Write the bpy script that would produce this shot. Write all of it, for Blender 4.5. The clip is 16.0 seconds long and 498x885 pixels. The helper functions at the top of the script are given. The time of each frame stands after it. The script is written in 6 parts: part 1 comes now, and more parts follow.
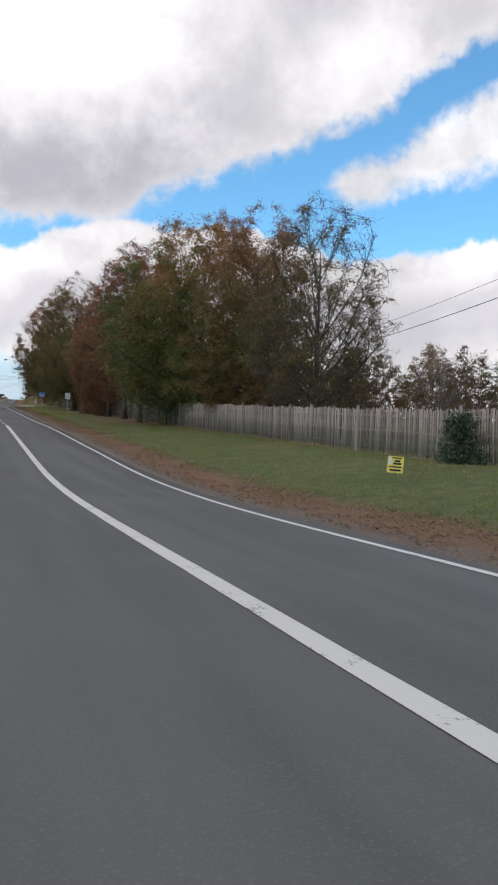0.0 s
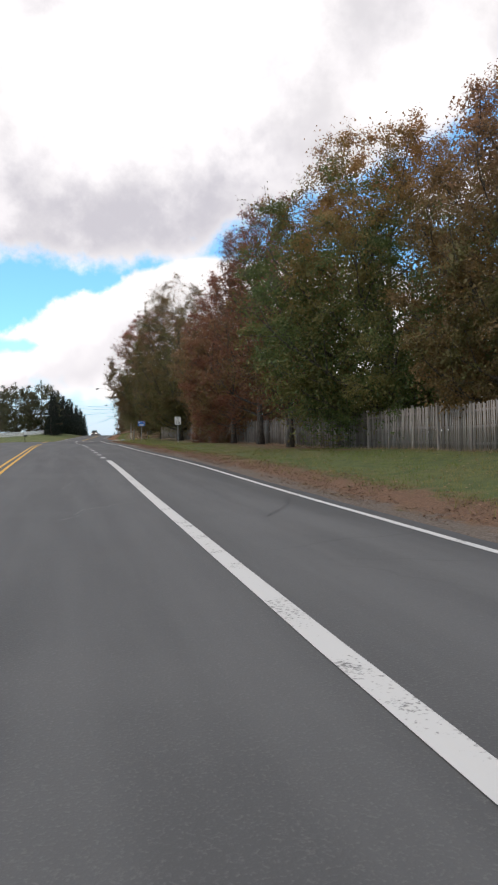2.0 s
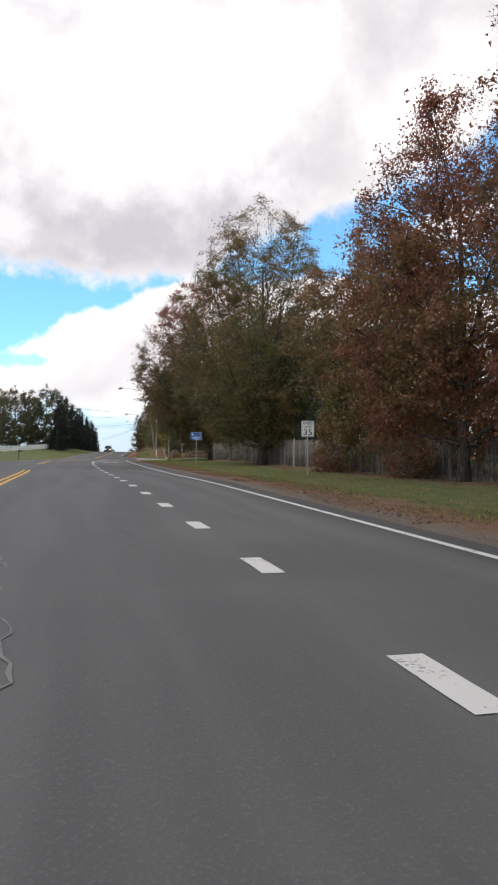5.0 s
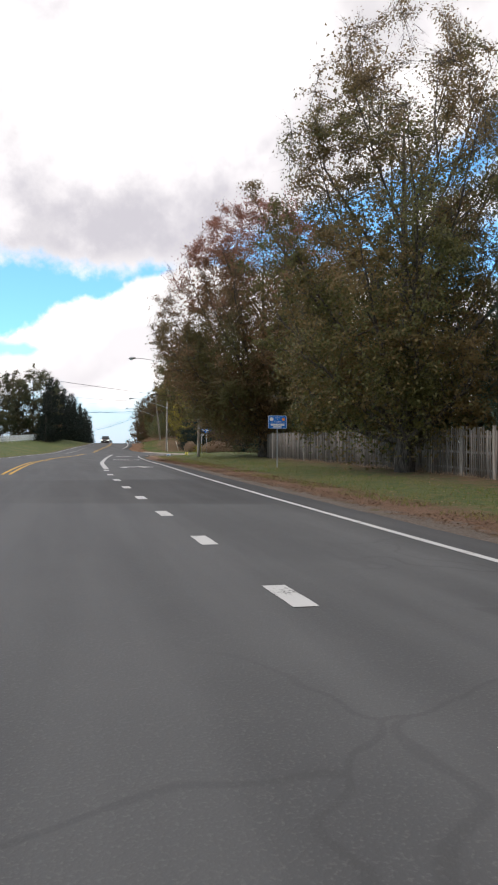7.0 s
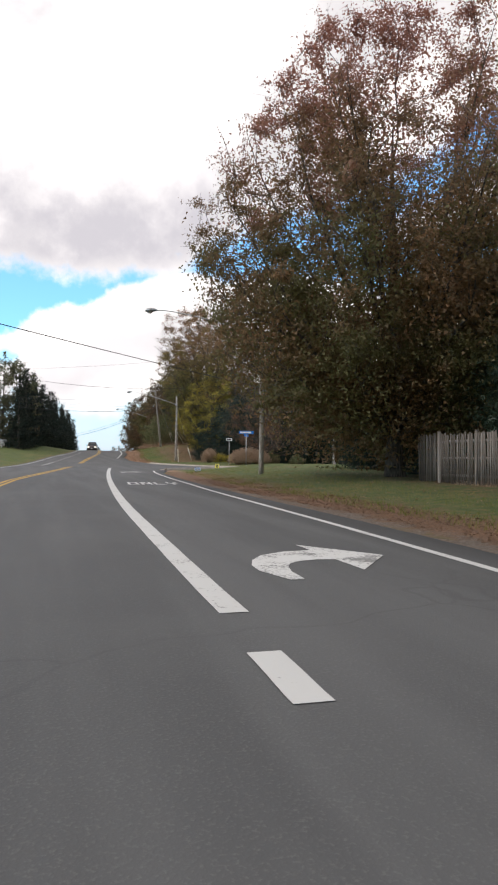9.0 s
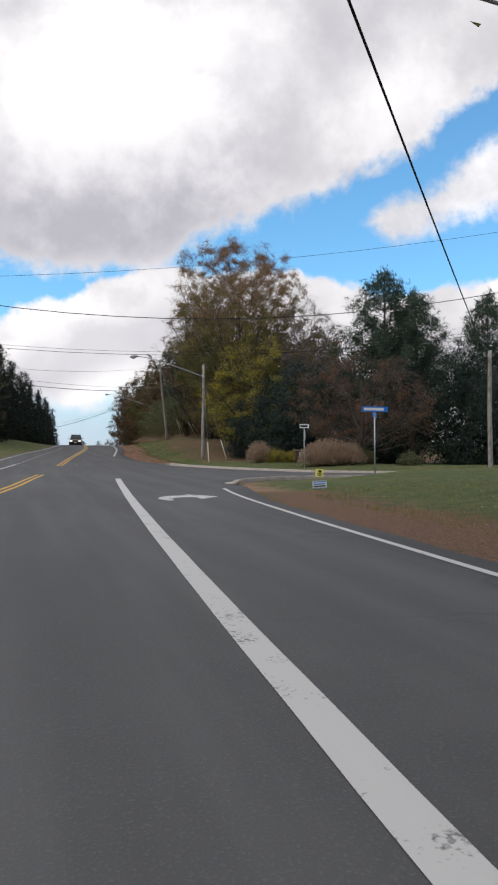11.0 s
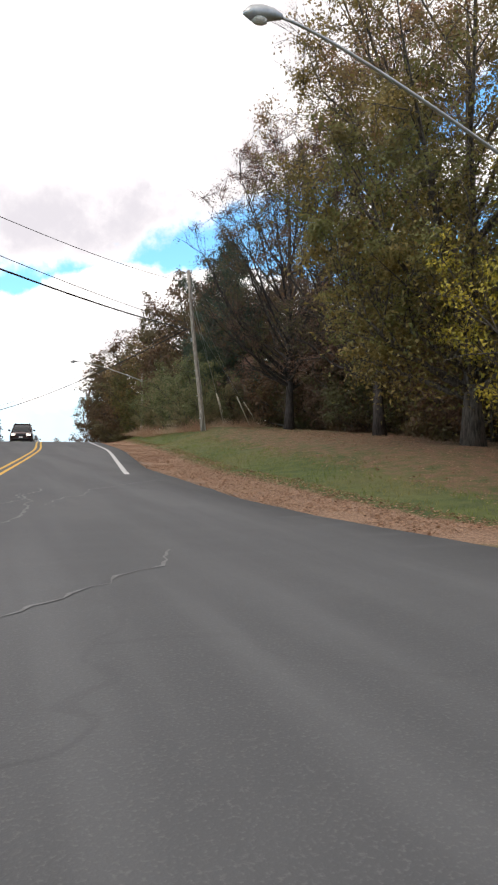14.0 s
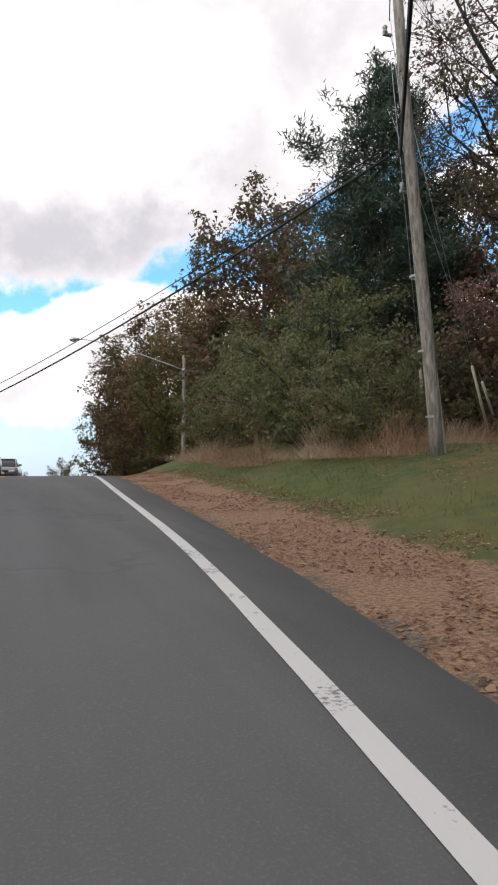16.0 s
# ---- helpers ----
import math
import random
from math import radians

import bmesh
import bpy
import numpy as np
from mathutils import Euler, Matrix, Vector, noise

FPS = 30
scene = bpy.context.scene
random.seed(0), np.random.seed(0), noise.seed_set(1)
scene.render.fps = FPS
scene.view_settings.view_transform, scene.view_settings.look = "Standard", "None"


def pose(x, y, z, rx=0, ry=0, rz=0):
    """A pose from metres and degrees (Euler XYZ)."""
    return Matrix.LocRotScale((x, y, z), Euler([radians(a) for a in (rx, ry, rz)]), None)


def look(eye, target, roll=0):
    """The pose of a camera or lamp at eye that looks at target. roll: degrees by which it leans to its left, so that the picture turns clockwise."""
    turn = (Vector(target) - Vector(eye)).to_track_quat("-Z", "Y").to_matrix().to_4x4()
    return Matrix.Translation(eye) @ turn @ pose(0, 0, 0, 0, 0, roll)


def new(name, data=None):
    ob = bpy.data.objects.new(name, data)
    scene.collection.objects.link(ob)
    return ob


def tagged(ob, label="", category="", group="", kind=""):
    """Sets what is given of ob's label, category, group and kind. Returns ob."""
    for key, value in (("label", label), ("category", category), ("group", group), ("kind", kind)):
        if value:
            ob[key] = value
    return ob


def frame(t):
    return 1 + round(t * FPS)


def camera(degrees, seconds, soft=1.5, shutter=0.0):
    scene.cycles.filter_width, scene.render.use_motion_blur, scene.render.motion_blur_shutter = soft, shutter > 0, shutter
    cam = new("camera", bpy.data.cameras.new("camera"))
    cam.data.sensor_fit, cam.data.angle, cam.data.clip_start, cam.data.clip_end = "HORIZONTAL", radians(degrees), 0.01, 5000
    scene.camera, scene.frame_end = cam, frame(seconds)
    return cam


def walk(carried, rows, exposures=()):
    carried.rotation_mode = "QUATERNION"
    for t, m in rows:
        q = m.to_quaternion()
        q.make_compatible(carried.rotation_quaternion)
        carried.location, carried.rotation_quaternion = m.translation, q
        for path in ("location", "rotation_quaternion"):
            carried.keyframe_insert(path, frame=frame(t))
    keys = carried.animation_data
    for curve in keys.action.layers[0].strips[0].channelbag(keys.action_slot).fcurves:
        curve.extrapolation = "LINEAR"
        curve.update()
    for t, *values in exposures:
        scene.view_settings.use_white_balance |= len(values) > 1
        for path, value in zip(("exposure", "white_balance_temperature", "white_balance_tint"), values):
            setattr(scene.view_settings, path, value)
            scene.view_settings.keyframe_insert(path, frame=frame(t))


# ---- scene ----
cam = camera(37.75, 16.0, soft=2.1, shutter=0.0)
walk(cam, [
    (0.0, pose(-0.84, 0.00, 1.009, 88.99, -2.10, -21.22)),
    (0.5, pose(-0.47, 5.27, 0.867, 88.46, -1.59, -16.46)),
    (1.0, pose(-0.29, 10.74, 0.738, 88.68, -0.59, -14.93)),
    (1.5, pose(-0.18, 16.52, 0.645, 89.88, 0.72, -14.75)),
    (2.0, pose(-0.09, 22.56, 0.743, 91.11, 1.07, -14.41)),
    (2.5, pose(-0.04, 28.69, 0.844, 92.17, 0.75, -14.05)),
    (3.0, pose(-0.01, 34.90, 1.024, 92.97, 0.45, -14.01)),
    (3.5, pose(-0.03, 41.10, 1.335, 93.21, 0.17, -14.15)),
    (4.0, pose(-0.15, 47.24, 1.750, 93.16, 0.00, -14.08)),
    (4.2, pose(-0.04, 49.61, 1.803, 93.13, -0.26, -13.83)),
    (6.3, pose(-0.32, 76.22, 2.936, 91.85, -0.21, -14.11)),
    (6.5, pose(-0.32, 78.76, 3.051, 91.92, -0.24, -14.19)),
    (7.0, pose(-0.30, 85.11, 3.225, 91.82, -0.27, -14.60)),
    (7.5, pose(-0.26, 91.79, 3.371, 91.89, -0.48, -14.93)),
    (8.0, pose(-0.13, 98.67, 3.617, 92.26, -0.29, -15.31)),
    (8.5, pose(0.06, 105.71, 3.847, 92.33, -0.64, -15.76)),
    (9.0, pose(0.33, 112.89, 4.091, 92.40, -0.33, -16.00)),
    (9.2, pose(0.45, 115.78, 4.219, 92.60, -0.20, -16.05)),
    (11.3, pose(2.19, 147.04, 4.986, 91.77, -0.06, -17.75)),
    (11.5, pose(2.35, 150.08, 5.052, 91.65, -0.06, -18.00)),
    (12.0, pose(2.82, 157.66, 5.221, 91.62, -0.19, -18.70)),
    (12.5, pose(3.51, 165.39, 5.455, 91.68, -0.58, -19.24)),
    (13.0, pose(4.29, 173.23, 5.688, 91.47, -0.77, -19.68)),
    (13.5, pose(5.09, 181.06, 5.865, 91.81, -0.27, -20.15)),
    (14.0, pose(5.99, 188.85, 6.146, 91.82, 0.08, -20.67)),
    (14.5, pose(6.90, 196.63, 6.510, 92.34, 0.12, -21.11)),
    (15.0, pose(8.01, 204.38, 6.908, 92.77, 0.23, -21.09)),
    (15.5, pose(9.19, 212.00, 7.324, 92.66, 0.19, -20.63)),
    (16.0, pose(10.32, 219.40, 7.749, 93.16, 0.33, -20.02)),
], exposures=[(0.0, -0.80, 6400, 11), (1.0, -0.58, 6500, 11), (3.5, -0.50, 6600, 11), (6.5, -0.46, 6600, 11), (9.0, -0.40, 6700, 11), (11.5, -0.86, 6400, 11),
                        (12.5, -0.66, 6500, 11), (13.5, -0.29, 6700, 11), (14.5, -0.07, 6750, 11), (15.2, -0.14, 6750, 11), (16.0, -0.39, 6600, 11)])

# ---------- world, sun ----------
SUN_ELEVATION, SUN_AZIMUTH = 46.0, -105.0      # azimuth from +y towards +x
world = bpy.data.worlds.new("world")
scene.world = world
world.use_nodes = True


class Nodes:
    """Short hand for building a node tree."""

    def __init__(self, tree):
        self.tree = tree
        tree.nodes.clear()

    def add(self, kind, ins=None, **props):
        n = self.tree.nodes.new(kind)
        if "operation" in props:
            n.operation = props["operation"]
        if "use_clamp" in props:
            n.use_clamp = props["use_clamp"]
        if "data_type" in props:
            n.data_type = props["data_type"]
        if "blend_type" in props:
            n.blend_type = props["blend_type"]
        if "interpolation_type" in props:
            n.interpolation_type = props["interpolation_type"]
        if "sky_type" in props:
            n.sky_type = props["sky_type"]
        if "sun_disc" in props:
            n.sun_disc = props["sun_disc"]
        if "sun_elevation" in props:
            n.sun_elevation = props["sun_elevation"]
        if "sun_rotation" in props:
            n.sun_rotation = props["sun_rotation"]
        if "feature" in props:
            n.feature = props["feature"]
        if "attribute_name" in props:
            n.attribute_name = props["attribute_name"]
        for k, v in (ins or {}).items():
            self.put(n.inputs[k], v)
        return n

    def put(self, socket, v):
        if isinstance(v, bpy.types.NodeSocket):
            self.tree.links.new(v, socket)
        elif isinstance(v, bpy.types.Node):
            self.tree.links.new(v.outputs[0], socket)
        else:
            socket.default_value = v

    def math(self, op, a, b=0.0, c=0.0, clamp=False):
        return self.add("ShaderNodeMath", {0: a, 1: b, 2: c}, operation=op, use_clamp=clamp).outputs[0]

    def mix(self, f, a, b, blend="MIX"):
        n = self.add("ShaderNodeMix", data_type="RGBA", blend_type=blend)
        self.put(n.inputs[0], f)
        self.put(n.inputs[6], a if not isinstance(a, tuple) else (*a, 1)[:4])
        self.put(n.inputs[7], b if not isinstance(b, tuple) else (*b, 1)[:4])
        return n.outputs[2]

    def noise(self, vec, scale, detail=3.0, rough=0.55):
        return self.add("ShaderNodeTexNoise", {"Vector": vec, "Scale": scale, "Detail": detail, "Roughness": rough}).outputs[0]

    def span(self, v, lo, hi):
        return self.add("ShaderNodeMapRange", {0: v, 1: lo, 2: hi, 3: 0.0, 4: 1.0}, interpolation_type="SMOOTHSTEP").outputs[0]


def build_sky():
    """A high cloud deck, a diagonal strip of blue under its edge, and low white heaps, laid out by azimuth and elevation in degrees."""
    n = Nodes(world.node_tree)
    direction = n.add("ShaderNodeTexCoord").outputs["Generated"]
    sep = n.add("ShaderNodeSeparateXYZ", {0: direction})
    x, y, z = sep.outputs
    el = n.math("MULTIPLY", n.math("ARCSINE", z), 57.2958)
    az = n.math("MULTIPLY", n.math("ARCTAN2", x, y), 57.2958)

    def bent(v, keys):
        """A line of straight pieces through the keys."""
        out, slope = keys[0][1], 0.0
        for (x0, y0), (x1, y1) in zip(keys[:-1], keys[1:]):
            k = (y1 - y0) / (x1 - x0)
            out = n.math("ADD", out, n.math("MULTIPLY", n.math("MAXIMUM", n.math("SUBTRACT", v, x0), 0.0), k - slope))
            slope = k
        return n.math("ADD", out, n.math("MULTIPLY", n.math("MAXIMUM", n.math("SUBTRACT", v, keys[-1][0]), 0.0), -slope))

    def wobble(scale, amount, detail=5.0, rough=0.6):
        return n.math("MULTIPLY", n.math("SUBTRACT", n.noise(direction, scale, detail, rough), 0.5), amount)

    flat = n.math("ADD", n.math("MAXIMUM", z, 0.0), 0.16)
    plane = n.add("ShaderNodeCombineXYZ", {0: n.math("DIVIDE", x, flat), 1: n.math("DIVIDE", y, flat), 2: 0.35}).outputs[0]
    puff = n.noise(direction, 9.0, 7.0, 0.62)
    drift = n.noise(plane, 1.5, 6.0, 0.55)
    top = bent(az, [(-60, 16), (-12, 15.5), (-5, 15.0), (2, 14.5), (8, 14.9), (11, 15.4), (13.5, 17.3), (16, 18.0), (22, 20.0), (26, 21.3), (32, 24.4), (37, 26.8), (50, 32), (70, 36)])
    low = bent(az, [(-60, 12), (-20, 9.0), (-6, 8.2), (-4, 9.6), (-2, 10.9), (0, 12.1), (3, 13.2), (6, 14.8), (9, 15.8), (12, 15.8), (16, 15.2), (21, 15.3), (25, 14.0), (31, 13.4), (39, 14.6), (70, 15)])
    mid = bent(az, [(20, 18.0), (26, 18.4), (30, 19.0), (34, 19.9), (39, 21.8), (50, 25)])
    half = bent(az, [(20, -3.0), (25.5, -0.6), (28, 1.1), (31, 1.9), (36, 2.5), (40, 3.2), (60, 4.0)])
    over = n.math("ADD", n.math("SUBTRACT", el, top), n.math("ADD", wobble(9.0, 5.0), wobble(30.0, 3.2)))
    heap = n.math("ADD", n.math("SUBTRACT", low, el), n.math("ADD", wobble(15.0, 3.0, 4.0, 0.5), wobble(60.0, 1.0)))
    slant = n.math("ADD", n.math("SUBTRACT", half, n.math("ABSOLUTE", n.math("SUBTRACT", el, mid))), n.math("ADD", wobble(11.0, 5.0, 6.0, 0.65), wobble(40.0, 1.6)))
    cloud = n.math("MAXIMUM", n.span(over, -0.5, 1.3), n.math("MAXIMUM", n.span(heap, -0.15, 0.75), n.math("MULTIPLY", n.span(slant, -0.6, 1.4), 0.95)))
    # thin gaps low down, and pale open sky over the horizon
    gap = n.math("SUBTRACT", 0.55, n.math("ADD", n.math("ABSOLUTE", n.math("SUBTRACT", el, bent(az, [(-20, 8.0), (0, 8.7), (2, 9.3)]))), n.math("MULTIPLY", n.span(az, -3.0, 1.0), 2.0)))
    cloud = n.math("MULTIPLY", cloud, n.math("SUBTRACT", 1.0, n.math("MULTIPLY", n.span(n.math("ADD", gap, wobble(18.0, 1.6)), -0.3, 0.4), 0.85)))
    haze = n.math("MULTIPLY", n.span(n.math("ADD", el, wobble(14.0, 7.0)), 6.0, 4.2), n.math("MULTIPLY", n.span(az, 22.0, 13.0), 0.8))
    cloud = n.math("MULTIPLY", cloud, n.math("SUBTRACT", 1.0, haze))
    # grey bases under the deck, a lit slanting shelf, pale lilac undersides of the heaps
    rise_ = n.math("ADD", n.math("SUBTRACT", el, top), wobble(5.0, 6.0))
    side = n.span(az, 13.0, 24.0)
    base = n.math("MULTIPLY", n.math("MULTIPLY", n.span(rise_, -0.6, 1.6), n.span(rise_, 12.5, 4.0)), n.math("SUBTRACT", 1.0, n.math("MULTIPLY", side, 0.75)))
    far_base = n.math("MULTIPLY", n.math("MULTIPLY", n.span(rise_, 3.5, 8.5), n.span(rise_, 16.0, 10.0)), n.span(az, 10.0, 27.0))
    patches = n.math("MULTIPLY", n.span(n.math("ADD", drift, n.math("MULTIPLY", puff, 0.35)), 0.62, 0.88), n.span(el, 14.0, 19.0))
    grey = n.math("MAXIMUM", n.math("MULTIPLY", n.math("MAXIMUM", base, n.math("MULTIPLY", far_base, 0.55)), n.math("ADD", 0.55, n.math("MULTIPLY", n.span(puff, 0.35, 0.62), 0.45))), n.math("MULTIPLY", patches, n.math("SUBTRACT", 0.75, n.math("MULTIPLY", side, 0.4))))
    belly = n.math("MULTIPLY", n.span(n.math("ADD", n.math("SUBTRACT", low, el), wobble(10.0, 9.0)), 2.2, 5.0), n.span(n.math("SUBTRACT", low, el), 9.0, 6.0))
    lower = n.math("MULTIPLY", belly, n.span(el, 15.0, 13.0))
    bright = n.mix(n.span(n.noise(direction, 5.0, 6.0, 0.6), 0.36, 0.64), (1.30, 1.27, 1.29), (2.0, 1.95, 1.95))
    white = n.mix(n.math("MAXIMUM", grey, n.math("MULTIPLY", lower, 0.60)), bright, (0.92, 0.90, 0.985))
    sky = n.add("ShaderNodeTexSky", sky_type="NISHITA", sun_disc=False, sun_elevation=radians(SUN_ELEVATION), sun_rotation=radians(SUN_AZIMUTH))
    blue = n.mix(1.0, sky.outputs[0], (0.205, 0.345, 0.385), "MULTIPLY")
    blue = n.mix(n.math("MULTIPLY", n.span(el, 9.0, 2.0), 0.8), blue, (0.86, 1.06, 1.36))
    n.add("ShaderNodeOutputWorld", {0: n.add("ShaderNodeBackground", {0: n.mix(cloud, blue, white), 1: 1.0})})


build_sky()
sun = new("sun", bpy.data.lights.new("sun", "SUN"))
sun.data.energy, sun.data.angle, sun.data.color = 1.08, radians(11), (1.0, 0.94, 0.86)
_a, _e = radians(SUN_AZIMUTH), radians(SUN_ELEVATION)
sun.matrix_world = look(Vector((math.sin(_a) * math.cos(_e), math.cos(_a) * math.cos(_e), math.sin(_e))) * 50, (0, 0, 0))


# ---------- materials ----------
def material(name, rough=0.85, metal=0.0):
    m = bpy.data.materials.new(name)
    m.use_nodes = True
    n = Nodes(m.node_tree)
    bsdf = n.add("ShaderNodeBsdfPrincipled", {"Roughness": rough, "Metallic": metal})
    n.add("ShaderNodeOutputMaterial", {0: bsdf})
    return m, n, bsdf


def bump(n, bsdf, height, strength=0.4, distance=0.02):
    n.put(bsdf.inputs["Normal"], n.add("ShaderNodeBump", {"Height": height, "Strength": strength, "Distance": distance}))


def plain(name, color, rough=0.6, metal=0.0, vary=0.18, scale=6.0):
    """A painted or cast surface with faint stains and grain."""
    m, n, b = material(name, rough, metal)
    p = n.add("ShaderNodeTexCoord").outputs["Object"]
    stain, grain = n.noise(p, scale, 4.0), n.noise(p, scale * 14, 2.0)
    f = n.math("ADD", n.math("MULTIPLY", stain, 0.7), n.math("MULTIPLY", grain, 0.3))
    dark = tuple(c * (1 - vary) for c in color)
    lite = tuple(min(1.0, c * (1 + vary)) for c in color)
    n.put(b.inputs["Base Color"], n.mix(n.span(f, 0.3, 0.7), dark, lite))
    bump(n, b, grain, 0.12, 0.01)
    return m


def asphalt_material():
    m, n, b = material("asphalt", 0.82)
    p = n.add("ShaderNodeNewGeometry").outputs["Position"]
    along = n.add("ShaderNodeMapping", {0: p, 3: (1.0, 0.06, 1.0)}).outputs[0]
    grain, patch, streak = n.noise(p, 55.0, 2.0), n.noise(p, 0.35, 4.0), n.noise(along, 1.3, 3.0)
    c = n.mix(n.span(streak, 0.35, 0.7), (0.062, 0.063, 0.065), (0.088, 0.089, 0.091))
    c = n.mix(n.math("MULTIPLY", n.span(patch, 0.45, 0.75), 0.5), c, (0.106, 0.106, 0.107))
    c = n.mix(n.math("MULTIPLY", n.span(grain, 0.5, 0.8), 0.35), c, (0.17, 0.17, 0.165))
    # hairline cracks sealed with tar
    warp = n.add("ShaderNodeVectorMath", {0: p, 1: n.add("ShaderNodeVectorMath", {0: n.add("ShaderNodeTexNoise", {"Vector": p, "Scale": 0.7}).outputs[1], 3: 1.6}, operation="SCALE").outputs[0]}, operation="ADD").outputs[0]
    cell = n.add("ShaderNodeTexVoronoi", {"Vector": warp, "Scale": 0.16}, feature="DISTANCE_TO_EDGE").outputs[0]
    crack = n.math("MULTIPLY", n.span(cell, 0.006, 0.002), n.span(n.noise(p, 0.09, 2.0), 0.5, 0.62))
    c = n.mix(n.math("MULTIPLY", crack, 0.3), c, (0.035, 0.035, 0.036))
    n.put(b.inputs["Base Color"], c)
    n.put(b.inputs["Roughness"], n.math("ADD", 0.74, n.math("MULTIPLY", patch, 0.2)))
    bump(n, b, grain, 0.35, 0.01)
    return m


def paint_material(name, color, wear=0.56):
    m, n, b = material(name, 0.7)
    p = n.add("ShaderNodeNewGeometry").outputs["Position"]
    worn = n.math("ADD", n.math("MULTIPLY", n.noise(p, 2.2, 4.0), 0.55), n.math("MULTIPLY", n.noise(p, 30.0, 3.0), 0.45))
    n.put(b.inputs["Base Color"], n.mix(n.span(worn, wear, wear + 0.10), color, tuple(c * 0.18 + 0.06 for c in color)))
    bump(n, b, worn, 0.2, 0.01)
    return m


def ground_material():
    m, n, b = material("turf", 0.95)
    p = n.add("ShaderNodeNewGeometry").outputs["Position"]
    litter = n.add("ShaderNodeAttribute", attribute_name="litter").outputs["Fac"]
    bare = n.add("ShaderNodeAttribute", attribute_name="bare").outputs["Fac"]
    old_or_shaded = n.add("ShaderNodeAttribute", attribute_name="old_or_shaded").outputs["Fac"]
    fine, mid, wide = n.noise(p, 38.0, 3.0, 0.7), n.noise(p, 2.4, 5.0), n.noise(p, 0.22, 3.0)
    grass = n.mix(n.span(mid, 0.3, 0.7), (0.055, 0.083, 0.019), (0.115, 0.137, 0.035))
    grass = n.mix(n.math("MULTIPLY", n.span(wide, 0.48, 0.72), 0.5), grass, (0.175, 0.145, 0.055))
    grass = n.mix(n.math("MULTIPLY", n.span(fine, 0.55, 0.8), 0.5), grass, (0.20, 0.17, 0.075))
    leaf = n.mix(n.span(n.noise(p, 22.0, 4.0, 0.75), 0.32, 0.66), (0.150, 0.088, 0.055), (0.42, 0.260, 0.165))
    # darker leaf tone for old litter and for shade painted under the trees
    leaf = n.mix(old_or_shaded, leaf, n.mix(n.span(n.noise(p, 22.0, 4.0, 0.75), 0.32, 0.66), (0.072, 0.038, 0.023), (0.265, 0.146, 0.082)))
    soil = n.mix(n.span(n.noise(p, 22.0, 4.0, 0.7), 0.35, 0.7), (0.10, 0.078, 0.062), (0.235, 0.19, 0.155))
    ragged = n.math("ADD", litter, n.math("MULTIPLY", n.math("SUBTRACT", n.math("ADD", n.math("MULTIPLY", mid, 0.6), n.math("MULTIPLY", fine, 0.4)), 0.5), 1.3))
    c = n.mix(n.span(ragged, 0.38, 0.62), grass, leaf)
    ragged2 = n.math("ADD", bare, n.math("MULTIPLY", n.math("SUBTRACT", mid, 0.5), 1.0))
    c = n.mix(n.span(ragged2, 0.42, 0.7), c, soil)
    n.put(b.inputs["Base Color"], c)
    bump(n, b, n.math("ADD", fine, mid), 0.9, 0.06)
    return m


def bark_material(name, a, c):
    m, n, b = material(name, 0.95)
    p = n.add("ShaderNodeTexCoord").outputs["Object"]
    q = n.add("ShaderNodeMapping", {0: p, 3: (9.0, 9.0, 1.6)}).outputs[0]
    f = n.noise(q, 1.6, 4.0, 0.65)
    n.put(b.inputs["Base Color"], n.mix(n.span(f, 0.35, 0.65), a, c))
    bump(n, b, f, 0.7, 0.03)
    return m


def leaf_material(name, low, high, other, top=None, rough=0.6, thin=0.35):
    """Foliage: two greens or browns by leaf, a third in drifts, and a fourth towards the top of the crown."""
    m = bpy.data.materials.new(name)
    m.use_nodes = True
    n = Nodes(m.node_tree)
    rnd = n.add("ShaderNodeNewGeometry").outputs["Random Per Island"]
    p = n.add("ShaderNodeTexCoord").outputs["Object"]
    drift = n.noise(p, 0.33, 3.0)
    c = n.mix(rnd, low, high)
    c = n.mix(n.span(n.math("ADD", drift, n.math("MULTIPLY", rnd, 0.16)), 0.52, 0.68), c, other)
    if top:
        gen = n.add("ShaderNodeSeparateXYZ", {0: n.add("ShaderNodeTexCoord").outputs["Generated"]}).outputs[2]
        c = n.mix(n.span(n.math("ADD", gen, n.math("MULTIPLY", n.math("SUBTRACT", drift, 0.5), 1.1)), 0.50, 0.86), c, top)
    b = n.add("ShaderNodeBsdfPrincipled", {"Base Color": c, "Roughness": rough})
    t = n.add("ShaderNodeBsdfTranslucent", {0: c})
    n.add("ShaderNodeOutputMaterial", {0: n.add("ShaderNodeMixShader", {0: thin, 1: b, 2: t})})
    return m


def wood_material(name, a, c):
    m, n, b = material(name, 0.9)
    p = n.add("ShaderNodeTexCoord").outputs["Object"]
    info = n.add("ShaderNodeObjectInfo").outputs["Random"]
    isl = n.add("ShaderNodeNewGeometry").outputs["Random Per Island"]
    q = n.add("ShaderNodeMapping", {0: p, 3: (14.0, 14.0, 0.9)}).outputs[0]
    f = n.noise(q, 2.0, 4.0, 0.65)
    k = n.math("ADD", n.math("MULTIPLY", f, 0.55), n.math("ADD", n.math("MULTIPLY", info, 0.28), n.math("MULTIPLY", isl, 0.28)))
    n.put(b.inputs["Base Color"], n.mix(n.span(k, 0.25, 0.85), a, c))
    bump(n, b, f, 0.5, 0.01)
    return m


